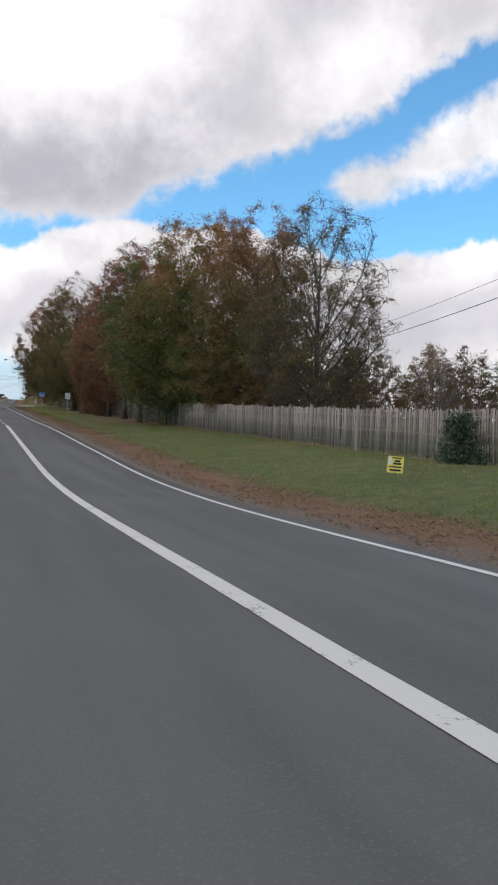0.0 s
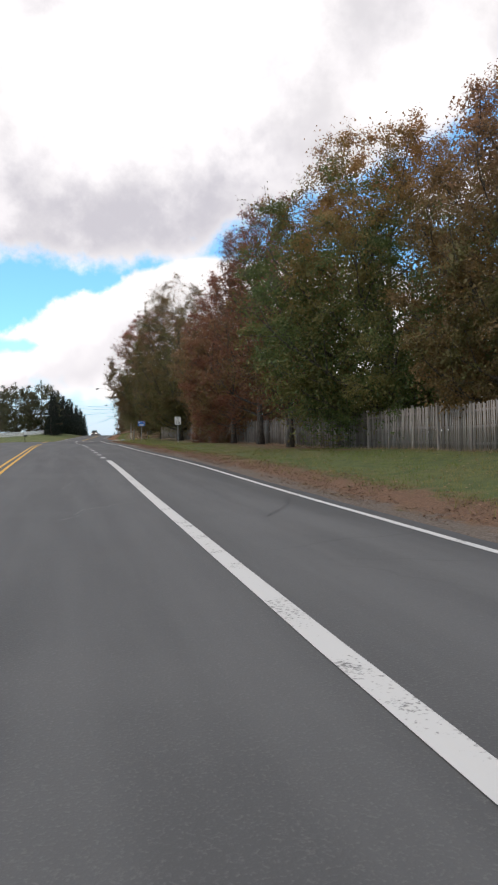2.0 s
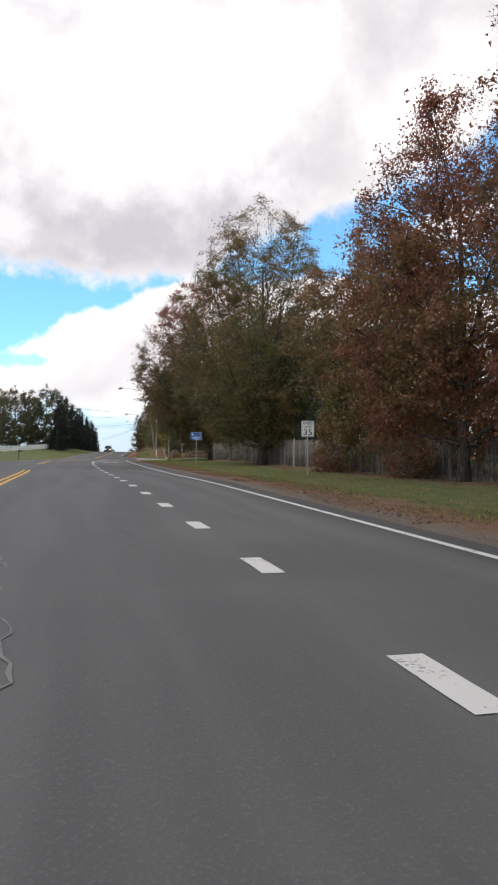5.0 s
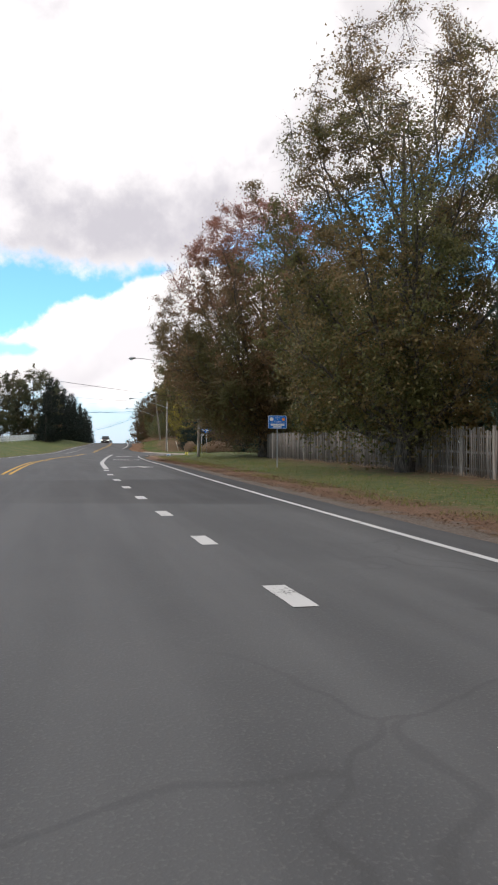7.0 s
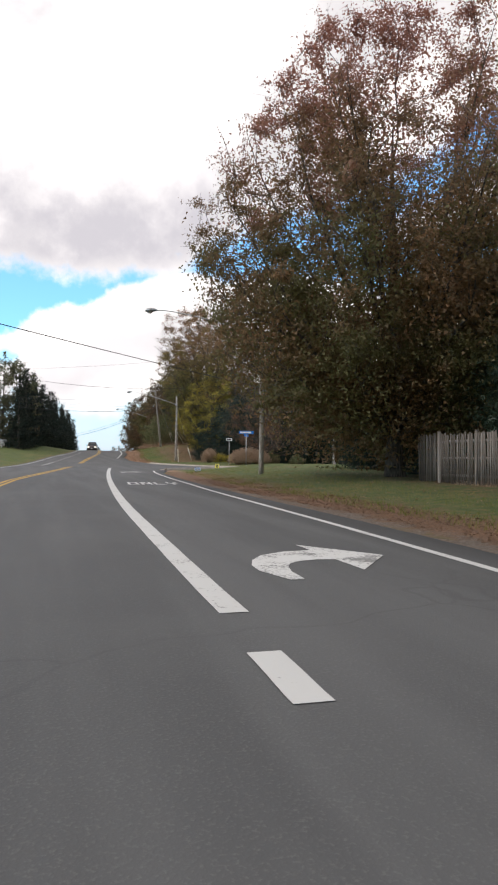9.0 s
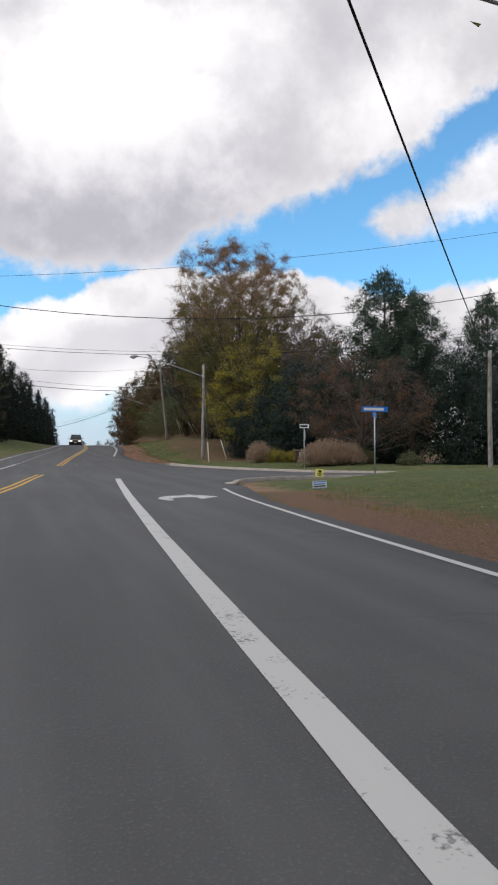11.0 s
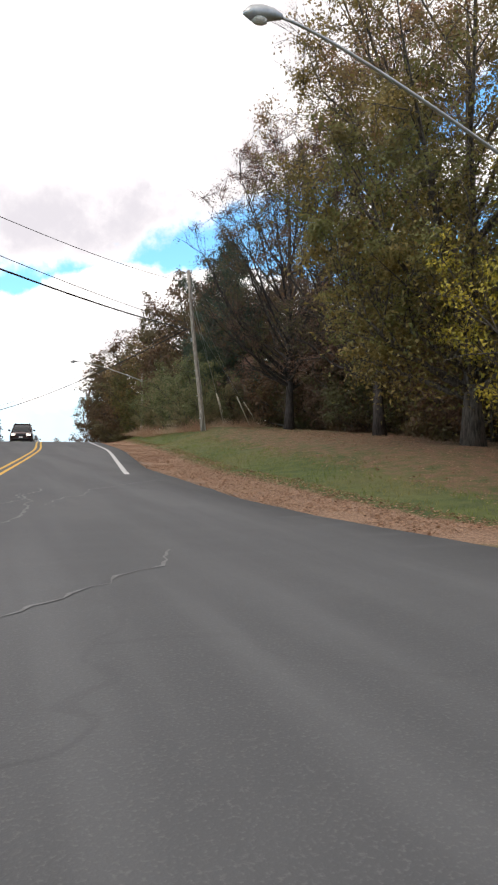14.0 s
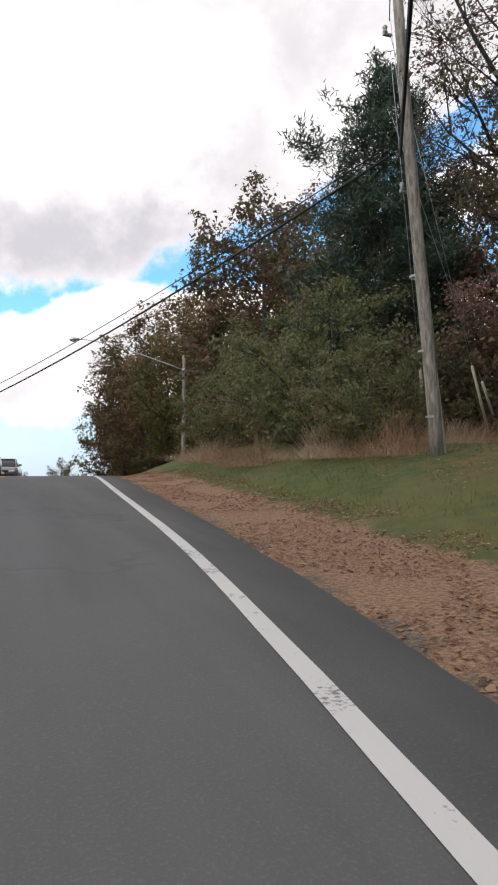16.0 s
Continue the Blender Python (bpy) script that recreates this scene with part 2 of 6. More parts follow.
ASPHALT = asphalt_material()
WHITE_PAINT = paint_material("white_road_paint", (0.52, 0.52, 0.51))
WORN_PAINT = paint_material("worn_white_road_paint", (0.56, 0.56, 0.55), 0.50)
YELLOW_PAINT = paint_material("yellow_road_paint", (0.62, 0.36, 0.035))
TURF = ground_material()
BARK = bark_material("grey_brown_bark", (0.035, 0.028, 0.023), (0.13, 0.11, 0.095))
BARK_DARK = bark_material("dark_bark", (0.022, 0.018, 0.017), (0.075, 0.062, 0.058))
BARK_PALE = bark_material("pale_bark", (0.085, 0.07, 0.065), (0.24, 0.21, 0.20))
BOARD = wood_material("weathered_grey_board", (0.10, 0.085, 0.072), (0.40, 0.35, 0.315))
POLE_WOOD = bark_material("weathered_pole_wood", (0.19, 0.165, 0.14), (0.40, 0.36, 0.32))
CONCRETE = plain("kerb_concrete", (0.33, 0.29, 0.25), 0.9, 0.0, 0.25, 3.0)
STEEL = plain("galvanised_steel", (0.42, 0.43, 0.44), 0.45, 0.7)
SIGN_WHITE = plain("sign_white", (0.78, 0.78, 0.76), 0.5, 0.0, 0.06)
SIGN_BLACK = plain("sign_black", (0.012, 0.012, 0.013), 0.5)
SIGN_BLUE = plain("sign_blue", (0.010, 0.18, 0.64), 0.45, 0.0, 0.08)
SIGN_YELLOW = plain("sign_yellow", (0.84, 0.72, 0.16), 0.5, 0.0, 0.08)
SIGN_BACK = plain("sign_back", (0.30, 0.31, 0.32), 0.5, 0.5)
WHITE_VINYL = plain("white_fence_paint", (0.74, 0.74, 0.72), 0.5, 0.0, 0.06)
CABLE = plain("black_cable", (0.015, 0.015, 0.017), 0.7)
MAKEUP = dict(
    oak=leaf_material("oak_leaves", (0.058, 0.090, 0.024), (0.150, 0.195, 0.056), (0.190, 0.165, 0.050), (0.33, 0.165, 0.050)),
    red=leaf_material("red_leaves", (0.135, 0.052, 0.030), (0.33, 0.125, 0.066), (0.20, 0.135, 0.050), (0.30, 0.110, 0.070)),
    bronze=leaf_material("bronze_leaves", (0.115, 0.078, 0.030), (0.31, 0.180, 0.068), (0.145, 0.135, 0.044), (0.32, 0.165, 0.085)),
    gold=leaf_material("gold_brown_leaves", (0.140, 0.110, 0.034), (0.36, 0.255, 0.075), (0.165, 0.165, 0.050), (0.33, 0.185, 0.090)),
    russet=leaf_material("russet_leaves", (0.115, 0.082, 0.036), (0.31, 0.170, 0.085), (0.145, 0.135, 0.050), (0.36, 0.160, 0.115), 0.55, 0.42),
    olive=leaf_material("olive_leaves", (0.075, 0.082, 0.025), (0.200, 0.180, 0.056), (0.205, 0.135, 0.050), (0.27, 0.185, 0.090)),
    purple=leaf_material("purple_leaves", (0.100, 0.064, 0.048), (0.26, 0.150, 0.100), (0.100, 0.100, 0.040), (0.28, 0.150, 0.120)),
    yellow=leaf_material("yellow_leaves", (0.26, 0.22, 0.028), (0.62, 0.48, 0.055), (0.33, 0.29, 0.044)),
    pine=leaf_material("pine_needles", (0.024, 0.046, 0.027), (0.074, 0.116, 0.070), (0.042, 0.070, 0.038), None, 0.5, 0.15),
    cedar=leaf_material("cedar_scales", (0.008, 0.015, 0.010), (0.022, 0.036, 0.022), (0.014, 0.022, 0.013), None, 0.85, 0.1),
    spruce=leaf_material("spruce_needles", (0.012, 0.026, 0.020), (0.040, 0.066, 0.052), (0.024, 0.040, 0.028), None, 0.85, 0.1),
    scrub=leaf_material("scrub_leaves", (0.100, 0.120, 0.048), (0.245, 0.260, 0.120), (0.240, 0.200, 0.105), None, 0.7, 0.45),
    brown=leaf_material("brown_leaves", (0.090, 0.054, 0.032), (0.230, 0.130, 0.068), (0.130, 0.105, 0.045)),
    rust=leaf_material("rust_leaves", (0.130, 0.066, 0.038), (0.30, 0.155, 0.080), (0.20, 0.105, 0.058)),
    grey=leaf_material("grey_green_leaves", (0.056, 0.068, 0.032), (0.150, 0.155, 0.072), (0.150, 0.125, 0.062)),
    straw=leaf_material("dry_grass", (0.30, 0.205, 0.135), (0.62, 0.47, 0.35), (0.44, 0.31, 0.21)),
    litter=leaf_material("fallen_leaves", (0.190, 0.105, 0.066), (0.50, 0.300, 0.190), (0.36, 0.230, 0.145)),
    old_litter=leaf_material("old_fallen_leaves", (0.080, 0.046, 0.030), (0.28, 0.160, 0.096), (0.19, 0.115, 0.070)),
    blade=leaf_material("grass_blades", (0.105, 0.150, 0.026), (0.225, 0.265, 0.055), (0.280, 0.235, 0.085), None, 0.7, 0.5),
)


# ---------- mesh helpers ----------
def mesh_of(name, verts, faces, mat):
    """A mesh from arrays: verts (n, 3), faces (m, 3 or 4)."""
    me = bpy.data.meshes.new(name)
    verts, faces = np.asarray(verts, dtype=np.float32), np.asarray(faces, dtype=np.int32)
    k = faces.shape[1]
    me.vertices.add(len(verts))
    me.vertices.foreach_set("co", verts.ravel())
    me.loops.add(faces.size)
    me.loops.foreach_set("vertex_index", faces.ravel())
    me.polygons.add(len(faces))
    me.polygons.foreach_set("loop_start", np.arange(0, faces.size, k, dtype=np.int32))
    me.update(calc_edges=True)
    me.materials.append(mat)
    return me


def thing(name, label, category, place=(0, 0, 0), group="", kind="", turn=0.0):
    ob = new(name)
    ob.matrix_world = pose(*place, 0, 0, turn)
    return tagged(ob, label, category, group, kind)


def child(name, me, parent, label=""):
    """Links a mesh as one part under a thing, in the thing's own space."""
    ob = new(name, me)
    ob.parent = parent
    return tagged(ob, label)


def part(name, bm, mat, parent, label=""):
    me = bpy.data.meshes.new(name)
    bm.to_mesh(me)
    bm.free()
    me.materials.append(mat)
    return child(name, me, parent, label)


def box(bm, c, s, bevel=0.0, m=None):
    """Adds a box of size s at c, with its edges eased."""
    made = bmesh.ops.create_cube(bm, size=1.0)["verts"]
    bmesh.ops.scale(bm, vec=s, verts=made)
    if bevel:
        edges = list({e for v in made for e in v.link_edges})
        made = bmesh.ops.bevel(bm, geom=edges, offset=bevel, segments=1, affect="EDGES")["verts"]
        made = list(made)
    bmesh.ops.translate(bm, vec=c, verts=made)
    if m is not None:
        bmesh.ops.transform(bm, matrix=m, verts=made)
    return made


def box_part(name, c, s, mat, parent, bevel=0.004, label="", m=None):
    bm = bmesh.new()
    box(bm, c, s, bevel, m)
    return part(name, bm, mat, parent, label)


def rods(p0, p1, r0, r1, sides=6):
    """Tapered rods between two arrays of points, as verts and quads."""
    p0, p1 = np.asarray(p0, float).reshape(-1, 3), np.asarray(p1, float).reshape(-1, 3)
    n = len(p0)
    r0, r1 = np.broadcast_to(r0, n), np.broadcast_to(r1, n)
    d = p1 - p0
    d /= np.maximum(np.linalg.norm(d, axis=1, keepdims=True), 1e-6)
    ref = np.where(np.abs(d[:, 2:3]) > 0.9, np.array([[1.0, 0, 0]]), np.array([[0, 0, 1.0]]))
    u = np.cross(d, ref)
    u /= np.maximum(np.linalg.norm(u, axis=1, keepdims=True), 1e-6)
    w = np.cross(d, u)
    a = np.arange(sides) * 2 * np.pi / sides
    ring = u[:, None, :] * np.cos(a)[None, :, None] + w[:, None, :] * np.sin(a)[None, :, None]
    v = np.concatenate([p0[:, None] + ring * r0[:, None, None], p1[:, None] + ring * r1[:, None, None]], 1)
    i = np.arange(sides)
    j = (i + 1) % sides
    q = np.stack([i, j, j + sides, i + sides], 1)
    f = (q[None] + (np.arange(n) * 2 * sides)[:, None, None]).reshape(-1, 4)
    return v.reshape(-1, 3), f


def joined(pieces):
    vs, fs, k = [], [], 0
    for v, f in pieces:
        vs.append(v)
        fs.append(f + k)
        k += len(v)
    return np.concatenate(vs), np.concatenate(fs)


def tube(points, radii, sides=8, caps=True):
    """A bent tube through the points, with shared rings and closed ends, as verts and quads."""
    sides += sides % 2 if caps else 0
    p = np.asarray(points, float)
    r = np.broadcast_to(np.asarray(radii, float), len(p))
    t = np.gradient(p, axis=0)
    t /= np.maximum(np.linalg.norm(t, axis=1, keepdims=True), 1e-9)
    ref = np.array([0, 0, 1.0]) if abs(t[:, 2]).mean() < 0.8 else np.array([0, 1.0, 0])
    u = np.cross(t, ref)
    u /= np.linalg.norm(u, axis=1, keepdims=True)
    w = np.cross(t, u)
    a = np.arange(sides) * 2 * np.pi / sides
    v = p[:, None] + (u[:, None] * np.cos(a)[None, :, None] + w[:, None] * np.sin(a)[None, :, None]) * r[:, None, None]
    i = np.arange(sides)
    q = np.stack([i, (i + 1) % sides, (i + 1) % sides + sides, i + sides], 1)
    f = (q[None] + (np.arange(len(p) - 1) * sides)[:, None, None]).reshape(-1, 4)
    v = v.reshape(-1, 3)
    if caps:
        k = len(v)
        v = np.concatenate([v, p[:1], p[-1:]])
        e = (len(p) - 1) * sides
        j = np.arange(0, sides, 2)
        f = np.concatenate([f, np.stack([np.full(len(j), k), (j + 2) % sides, j + 1, j], 1), np.stack([np.full(len(j), k + 1), e + j, e + j + 1, e + (j + 2) % sides], 1)])
    return v, f


def leaf_quads(centre, size, rng, narrow=0.55, droop=0.0, fold=0.25):
    """Folded diamond leaves round the centres, as verts and quads."""
    n = len(centre)
    d = rng.normal(size=(n, 3))
    d[:, 2] = d[:, 2] * 0.7 - droop
    d /= np.linalg.norm(d, axis=1, keepdims=True)
    u = np.cross(d, rng.normal(size=(n, 3)))
    u /= np.maximum(np.linalg.norm(u, axis=1, keepdims=True), 1e-6)
    w = np.cross(d, u)
    s = (size * rng.uniform(0.65, 1.35, n))[:, None]
    mid = centre + d * s * 0.45 + w * s * fold * 0.5
    v = np.stack([centre, mid + u * s * narrow * 0.5, centre + d * s, mid - u * s * narrow * 0.5], 1)
    return v.reshape(-1, 3), np.arange(4 * n).reshape(-1, 4)


def leaf_tips(centre, size, rng, out, bias=1.0, narrow=0.75):
    """Pointed leaves, as verts and triangles, that lie across the way out of their tuft."""
    n = len(centre)
    face = rng.normal(size=(n, 3)) * 0.75 + out * bias
    face /= np.maximum(np.linalg.norm(face, axis=1, keepdims=True), 1e-6)
    d = rng.normal(size=(n, 3)) + np.array([0, 0, -0.35])
    d -= face * (d * face).sum(1, keepdims=True)
    d /= np.maximum(np.linalg.norm(d, axis=1, keepdims=True), 1e-6)
    u = np.cross(face, d)
    s = (size * rng.uniform(0.7, 1.22, n))[:, None]
    w = s * narrow * rng.uniform(0.7, 1.15, n)[:, None] * 0.5
    v = np.stack([centre - u * w - d * s * 0.4, centre + u * w - d * s * 0.3, centre + d * s * 0.65], 1)
    return v.reshape(-1, 3), np.arange(3 * n).reshape(-1, 3)


# ---------- the plan of the road ----------
def smooth(keys):
    """A smooth curve through (position, value) keys."""
    xs, ys = np.array([k[0] for k in keys], float), np.array([k[1] for k in keys], float)
    m = np.gradient(ys, xs)

    def value(x):
        i = int(np.clip(np.searchsorted(xs, x) - 1, 0, len(xs) - 2))
        h = xs[i + 1] - xs[i]
        s = min(max((x - xs[i]) / h, 0.0), 1.0)
        return float((2 * s ** 3 - 3 * s ** 2 + 1) * ys[i] + (s ** 3 - 2 * s ** 2 + s) * h * m[i] + (3 * s ** 2 - 2 * s ** 3) * ys[i + 1] + (s ** 3 - s ** 2) * h * m[i + 1])
    return value


lane = smooth([(-60, 0.7), (0, 1.32), (20, 1.5), (35, 1.72), (54, 1.8), (86, 1.74), (117, 1.76), (126, 2.05), (140, 2.95), (156, 4.22), (173, 5.85),
               (190, 7.75), (209, 10.0), (217.4, 11.2), (226, 12.38), (240, 13.62), (270, 16.9), (300, 21.0), (400, 35.0)])
rise = smooth([(-60, 0.9), (-10, 0.05), (5, -0.38), (20, -0.64), (35, -0.19), (50, 0.55), (65, 1.2), (80, 1.8), (95, 2.23), (110, 2.75), (125, 3.26), (140, 3.56),
               (155, 3.93), (170, 4.34), (185, 4.76), (200, 5.42), (215, 6.24), (230, 7.14), (246, 7.98), (258, 8.12), (272, 8.0), (300, 7.0), (360, 3.5), (500, -4.0), (900, -8.0)])
GRID = np.arange(-60, 901)
GRID_Z = np.array([rise(float(v)) for v in GRID])


def level(y):
    return float(np.interp(y, GRID, GRID_Z))


edge_line_off = smooth([(-60, 2.93), (6, 2.95), (12, 2.86), (20, 2.95), (38, 3.0), (46, 2.88), (52, 2.77), (60, 2.56), (68, 2.48), (77, 2.5), (86, 2.68), (91, 2.78), (96, 2.9),
                        (102, 2.98), (112, 3.08), (125, 3.1), (135, 3.12), (142, 3.15), (150, 3.05), (157, 2.97), (163, 3.03), (165.4, 3.18)])
shoulder = smooth([(-60, 3.3), (0, 3.25), (40, 3.35), (52, 3.2), (64, 2.98), (76, 3.05), (90, 3.6), (105, 3.85), (125, 3.8), (140, 3.65), (160, 3.4)])


def right_edge(y):
    mouth = [(160, lane(160) + 3.4), (166.2, 9.3), (168.2, 9.35), (169.7, 9.9), (171.2, 11.1), (172.6, 13.0), (173.6, 16.0), (174.2, 22.0), (174.8, 70.0),
             (178.6, 70.0), (179.2, 24.0), (180.1, 20.0), (181.4, 17.6), (184.6, 15.5), (186.9, 14.2), (188.8, 13.2), (191.0, 12.3), (193.0, 11.9), (195.8, 11.55),
             (199, 10.95), (202, 10.75), (206, 10.95), (212, lane(212) + 0.75)]
    if y <= 160:
        return lane(y) + shoulder(y)
    if y >= 212:
        return lane(y) + 0.75
    return float(np.interp(y, [k[0] for k in mouth], [k[1] for k in mouth]))


def left_edge(y):
    far = [(90, lane(90) - 8.4), (95, lane(95) - 8.8), (98, lane(98) - 11), (100, lane(100) - 15), (101, -70), (109, -70), (110, -15), (112, -11), (116, -8.0), (122, lane(122) - 8.6)]
    if y <= 90:
        return lane(y) - 8.4
    if y <= 122:
        return float(np.interp(y, [k[0] for k in far], [k[1] for k in far]))
    return lane(y) - float(np.interp(y, [122, 215, 250], [8.6, 8.9, 6.9]))


EDGE_Y = np.arange(-60, 900, 0.1)
RIGHT_TABLE = np.array([right_edge(v) for v in EDGE_Y])
LEFT_TABLE = np.array([left_edge(v) for v in EDGE_Y])


def verge(x, y):
    """Height of the land over the road's level at that y."""
    k = min(max(int((y + 60) * 10 + 0.5), 0), len(EDGE_Y) - 1)
    r, l = x - RIGHT_TABLE[k], LEFT_TABLE[k] - x
    if r < 0.35 and l < 0.35:
        return -0.07
    if r >= 0.35:
        gain = float(np.interp(y, [-20, 15, 34, 52, 63, 96, 121, 135, 150, 168, 176, 186, 199, 208, 232, 262, 300], [0.9, 0.85, 0.68, 0.3, 0.06, 0.02, 0.12, 0.25, 0.45, 0.55, 0.5, 0.35, 0.12, 0.9, 1.3, 1.7, 1.7]))
        s = min(max((r - 0.6) / float(np.interp(y, [0, 190, 210], [9.0, 9.0, 7.0])), 0.0), 1.0)
        base = -0.05 + gain * s * s * (3 - 2 * s)
    else:
        gain = float(np.interp(y, [0, 100, 120, 150, 240, 300], [0.1, 0.1, 0.5, 0.9, 0.9, 1.2]))
        s = min(max((l - 0.5) / 9.0, 0.0), 1.0)
        base = -0.05 + gain * s * s * (3 - 2 * s)
    k = min(1.0, max(r, l) / 3.0)
    return base + 0.06 * k * noise.noise((x * 0.35, y * 0.35, 0.0)) + 0.025 * k * noise.noise((x * 1.3, y * 1.3, 5.0))


def land(x, y):
    return level(y) + verge(x, y)


# ---------- ground and road ----------
def build_ground():
    xs = np.concatenate([[-2500, -900, -400, -200, -120, -80, -60], np.arange(-50, -14, 3.0), np.arange(-14, 31, 0.5), np.arange(32, 60, 2.0), [64, 80, 110, 160, 250, 450, 1000, 2500]])
    ys = np.concatenate([[-2500, -900, -400, -200, -120, -80], np.arange(-60, 300, 1.0), np.arange(300, 420, 6.0), [440, 500, 600, 750, 900, 1300, 2500, 4000]])
    v, lit, bare, old_or_shaded = [], [], [], []
    for y in ys:
        yy = min(max(y, -60.0), 900.0)
        for x in xs:
            h = verge(x, yy) if -60 < x < 64 and -60 <= y < 300 else (-0.3 if y < 300 else -0.5)
            v.append((x, y, level(yy) + h))
            d = x - right_edge(yy)
            if yy > 196:
                a = float(np.interp(d, [0, 0.4, 1.5, 2.3, 3.2, 4.8, 8, 22, 45], [0.9, 0.95, 0.85, 0.20, 0.18, 0.50, 0.58, 0.62, 0.2]))
                if d > 3.0:
                    a *= float(np.interp(yy, [224, 234, 246], [1.0, 0.75, 0.45]))
                b = float(np.interp(d, [0, 0.4, 1.0], [0.7, 0.4, 0.0]))
            elif yy < 165:
                more = float(np.interp(yy, [112, 130, 150], [0.0, 0.06, 0.10]))
                shade_belt = float(np.interp(yy, [46, 60, 140, 158], [0.05, 0.62, 0.55, 0.2]))
                a = float(np.interp(d, [0, 0.5, 1.8, 2.8, 4.2, 7, 10], [0.45 + more, 0.64 + more, 0.70 + more, 0.42 + more, 0.22 + shade_belt * 0.25, shade_belt * 0.75, shade_belt]))
                b = float(np.interp(d, [0, 0.5, 1.1, 1.9], [0.95, 0.74, 0.46, 0.0])) * float(np.interp(yy, [95, 140, 160], [1.0, 0.8, 0.3]))
            else:
                a, b = float(np.interp(d, [0, 0.4, 1.0, 2.0, 3.5], [0.8, 0.8, 0.62, 0.4, 0.15] if yy < 171 else [0.5, 0.5, 0.3, 0.1, 0.1])), 0.0
            a *= float(np.interp(d, [16, 34], [1.0, 0.5])) if yy < 165 else 1.0
            a *= float(np.interp(yy, [150, 158, 172, 176], [1.0, 0.9, 0.75, 1.0]))
            if x < left_edge(yy):
                e = left_edge(yy) - x
                a, b = float(np.interp(e, [0, 1, 3], [0.5, 0.4, 0.2])), float(np.interp(e, [0, 0.5, 1.2], [0.6, 0.3, 0.0]))
            # darker leaves: older litter before y 165, painted-in tree shade on the bank beyond
            lit.append(a), bare.append(b), old_or_shaded.append(1.0 if yy < 165 or x < left_edge(yy) else float(np.interp(d, [2.6, 4.2], [0.0, 0.85])))
    n = len(xs)
    i = np.arange(len(ys) - 1)[:, None] * n + np.arange(n - 1)[None]
    f = np.stack([i, i + 1, i + n + 1, i + n], -1).reshape(-1, 4)
    me = mesh_of("ground", v, f, TURF)
    for name, values in (("litter", lit), ("bare", bare), ("old_or_shaded", old_or_shaded)):
        me.attributes.new(name, "FLOAT", "POINT").data.foreach_set("value", np.array(values, dtype=np.float32))
    me.polygons.foreach_set("use_smooth", np.ones(len(f), dtype=bool))
    tagged(new("ground", me), "mown autumn verge with brown leaf litter along the asphalt", "ground", kind="structure")


def build_road():
    ys = np.unique(np.concatenate([np.arange(-60, 420, 1.0), np.arange(94, 124, 0.25), np.arange(160, 212, 0.2)]))
    cols = 9
    v = []
    for y in ys:
        a, b = left_edge(y), right_edge(y)
        jig = 0.05 * noise.noise((3.0, y * 0.6, 0.0)) + 0.03 * noise.noise((8.0, y * 2.1, 0.0))
        b += jig
        z = level(y)
        row = [(a - 0.02, z - 0.16)] + [(a + (b - a) * k / cols, z) for k in range(cols + 1)] + [(b + 0.03, z - 0.16)]
        v += [(x, y, zz) for x, zz in row]
    n = cols + 3
    i = np.arange(len(ys) - 1)[:, None] * n + np.arange(n - 1)[None]
    f = np.stack([i, i + 1, i + n + 1, i + n], -1).reshape(-1, 4)
    tagged(new("road", mesh_of("road", v, f, ASPHALT)), "grey asphalt road with worn wheel tracks and fine cracks", "road", kind="structure")


def ribbon(y0, y1, at, width, step=1.0, lift=0.006):
    """A painted strip along the road from y0 to y1; at(y) is its middle."""
    ys = np.unique(np.concatenate([[y0, y1], np.arange(math.ceil(y0 / step) * step, y1, step)]))
    v = []
    for y in ys:
        w = width(y) if callable(width) else width
        e = 0.012 * noise.noise((y * 3.0, w, 2.0))
        v += [(at(y) - w / 2 + e, y, level(y) + lift), (at(y) + w / 2 + e, y, level(y) + lift)]
    i = np.arange(len(ys) - 1)[:, None] * 2
    return np.array(v), np.concatenate([i, i + 1, i + 3, i + 2], 1)


def marking(name, label, pieces, mat):
    tagged(new(name, mesh_of(name, *joined(pieces), mat)), label, "road marking", kind="structure")


def yellow_at(y):
    return lane(y) - float(np.interp(y, [0, 125, 147, 168, 400], [3.86, 3.86, 4.3, 3.55, 3.5]))


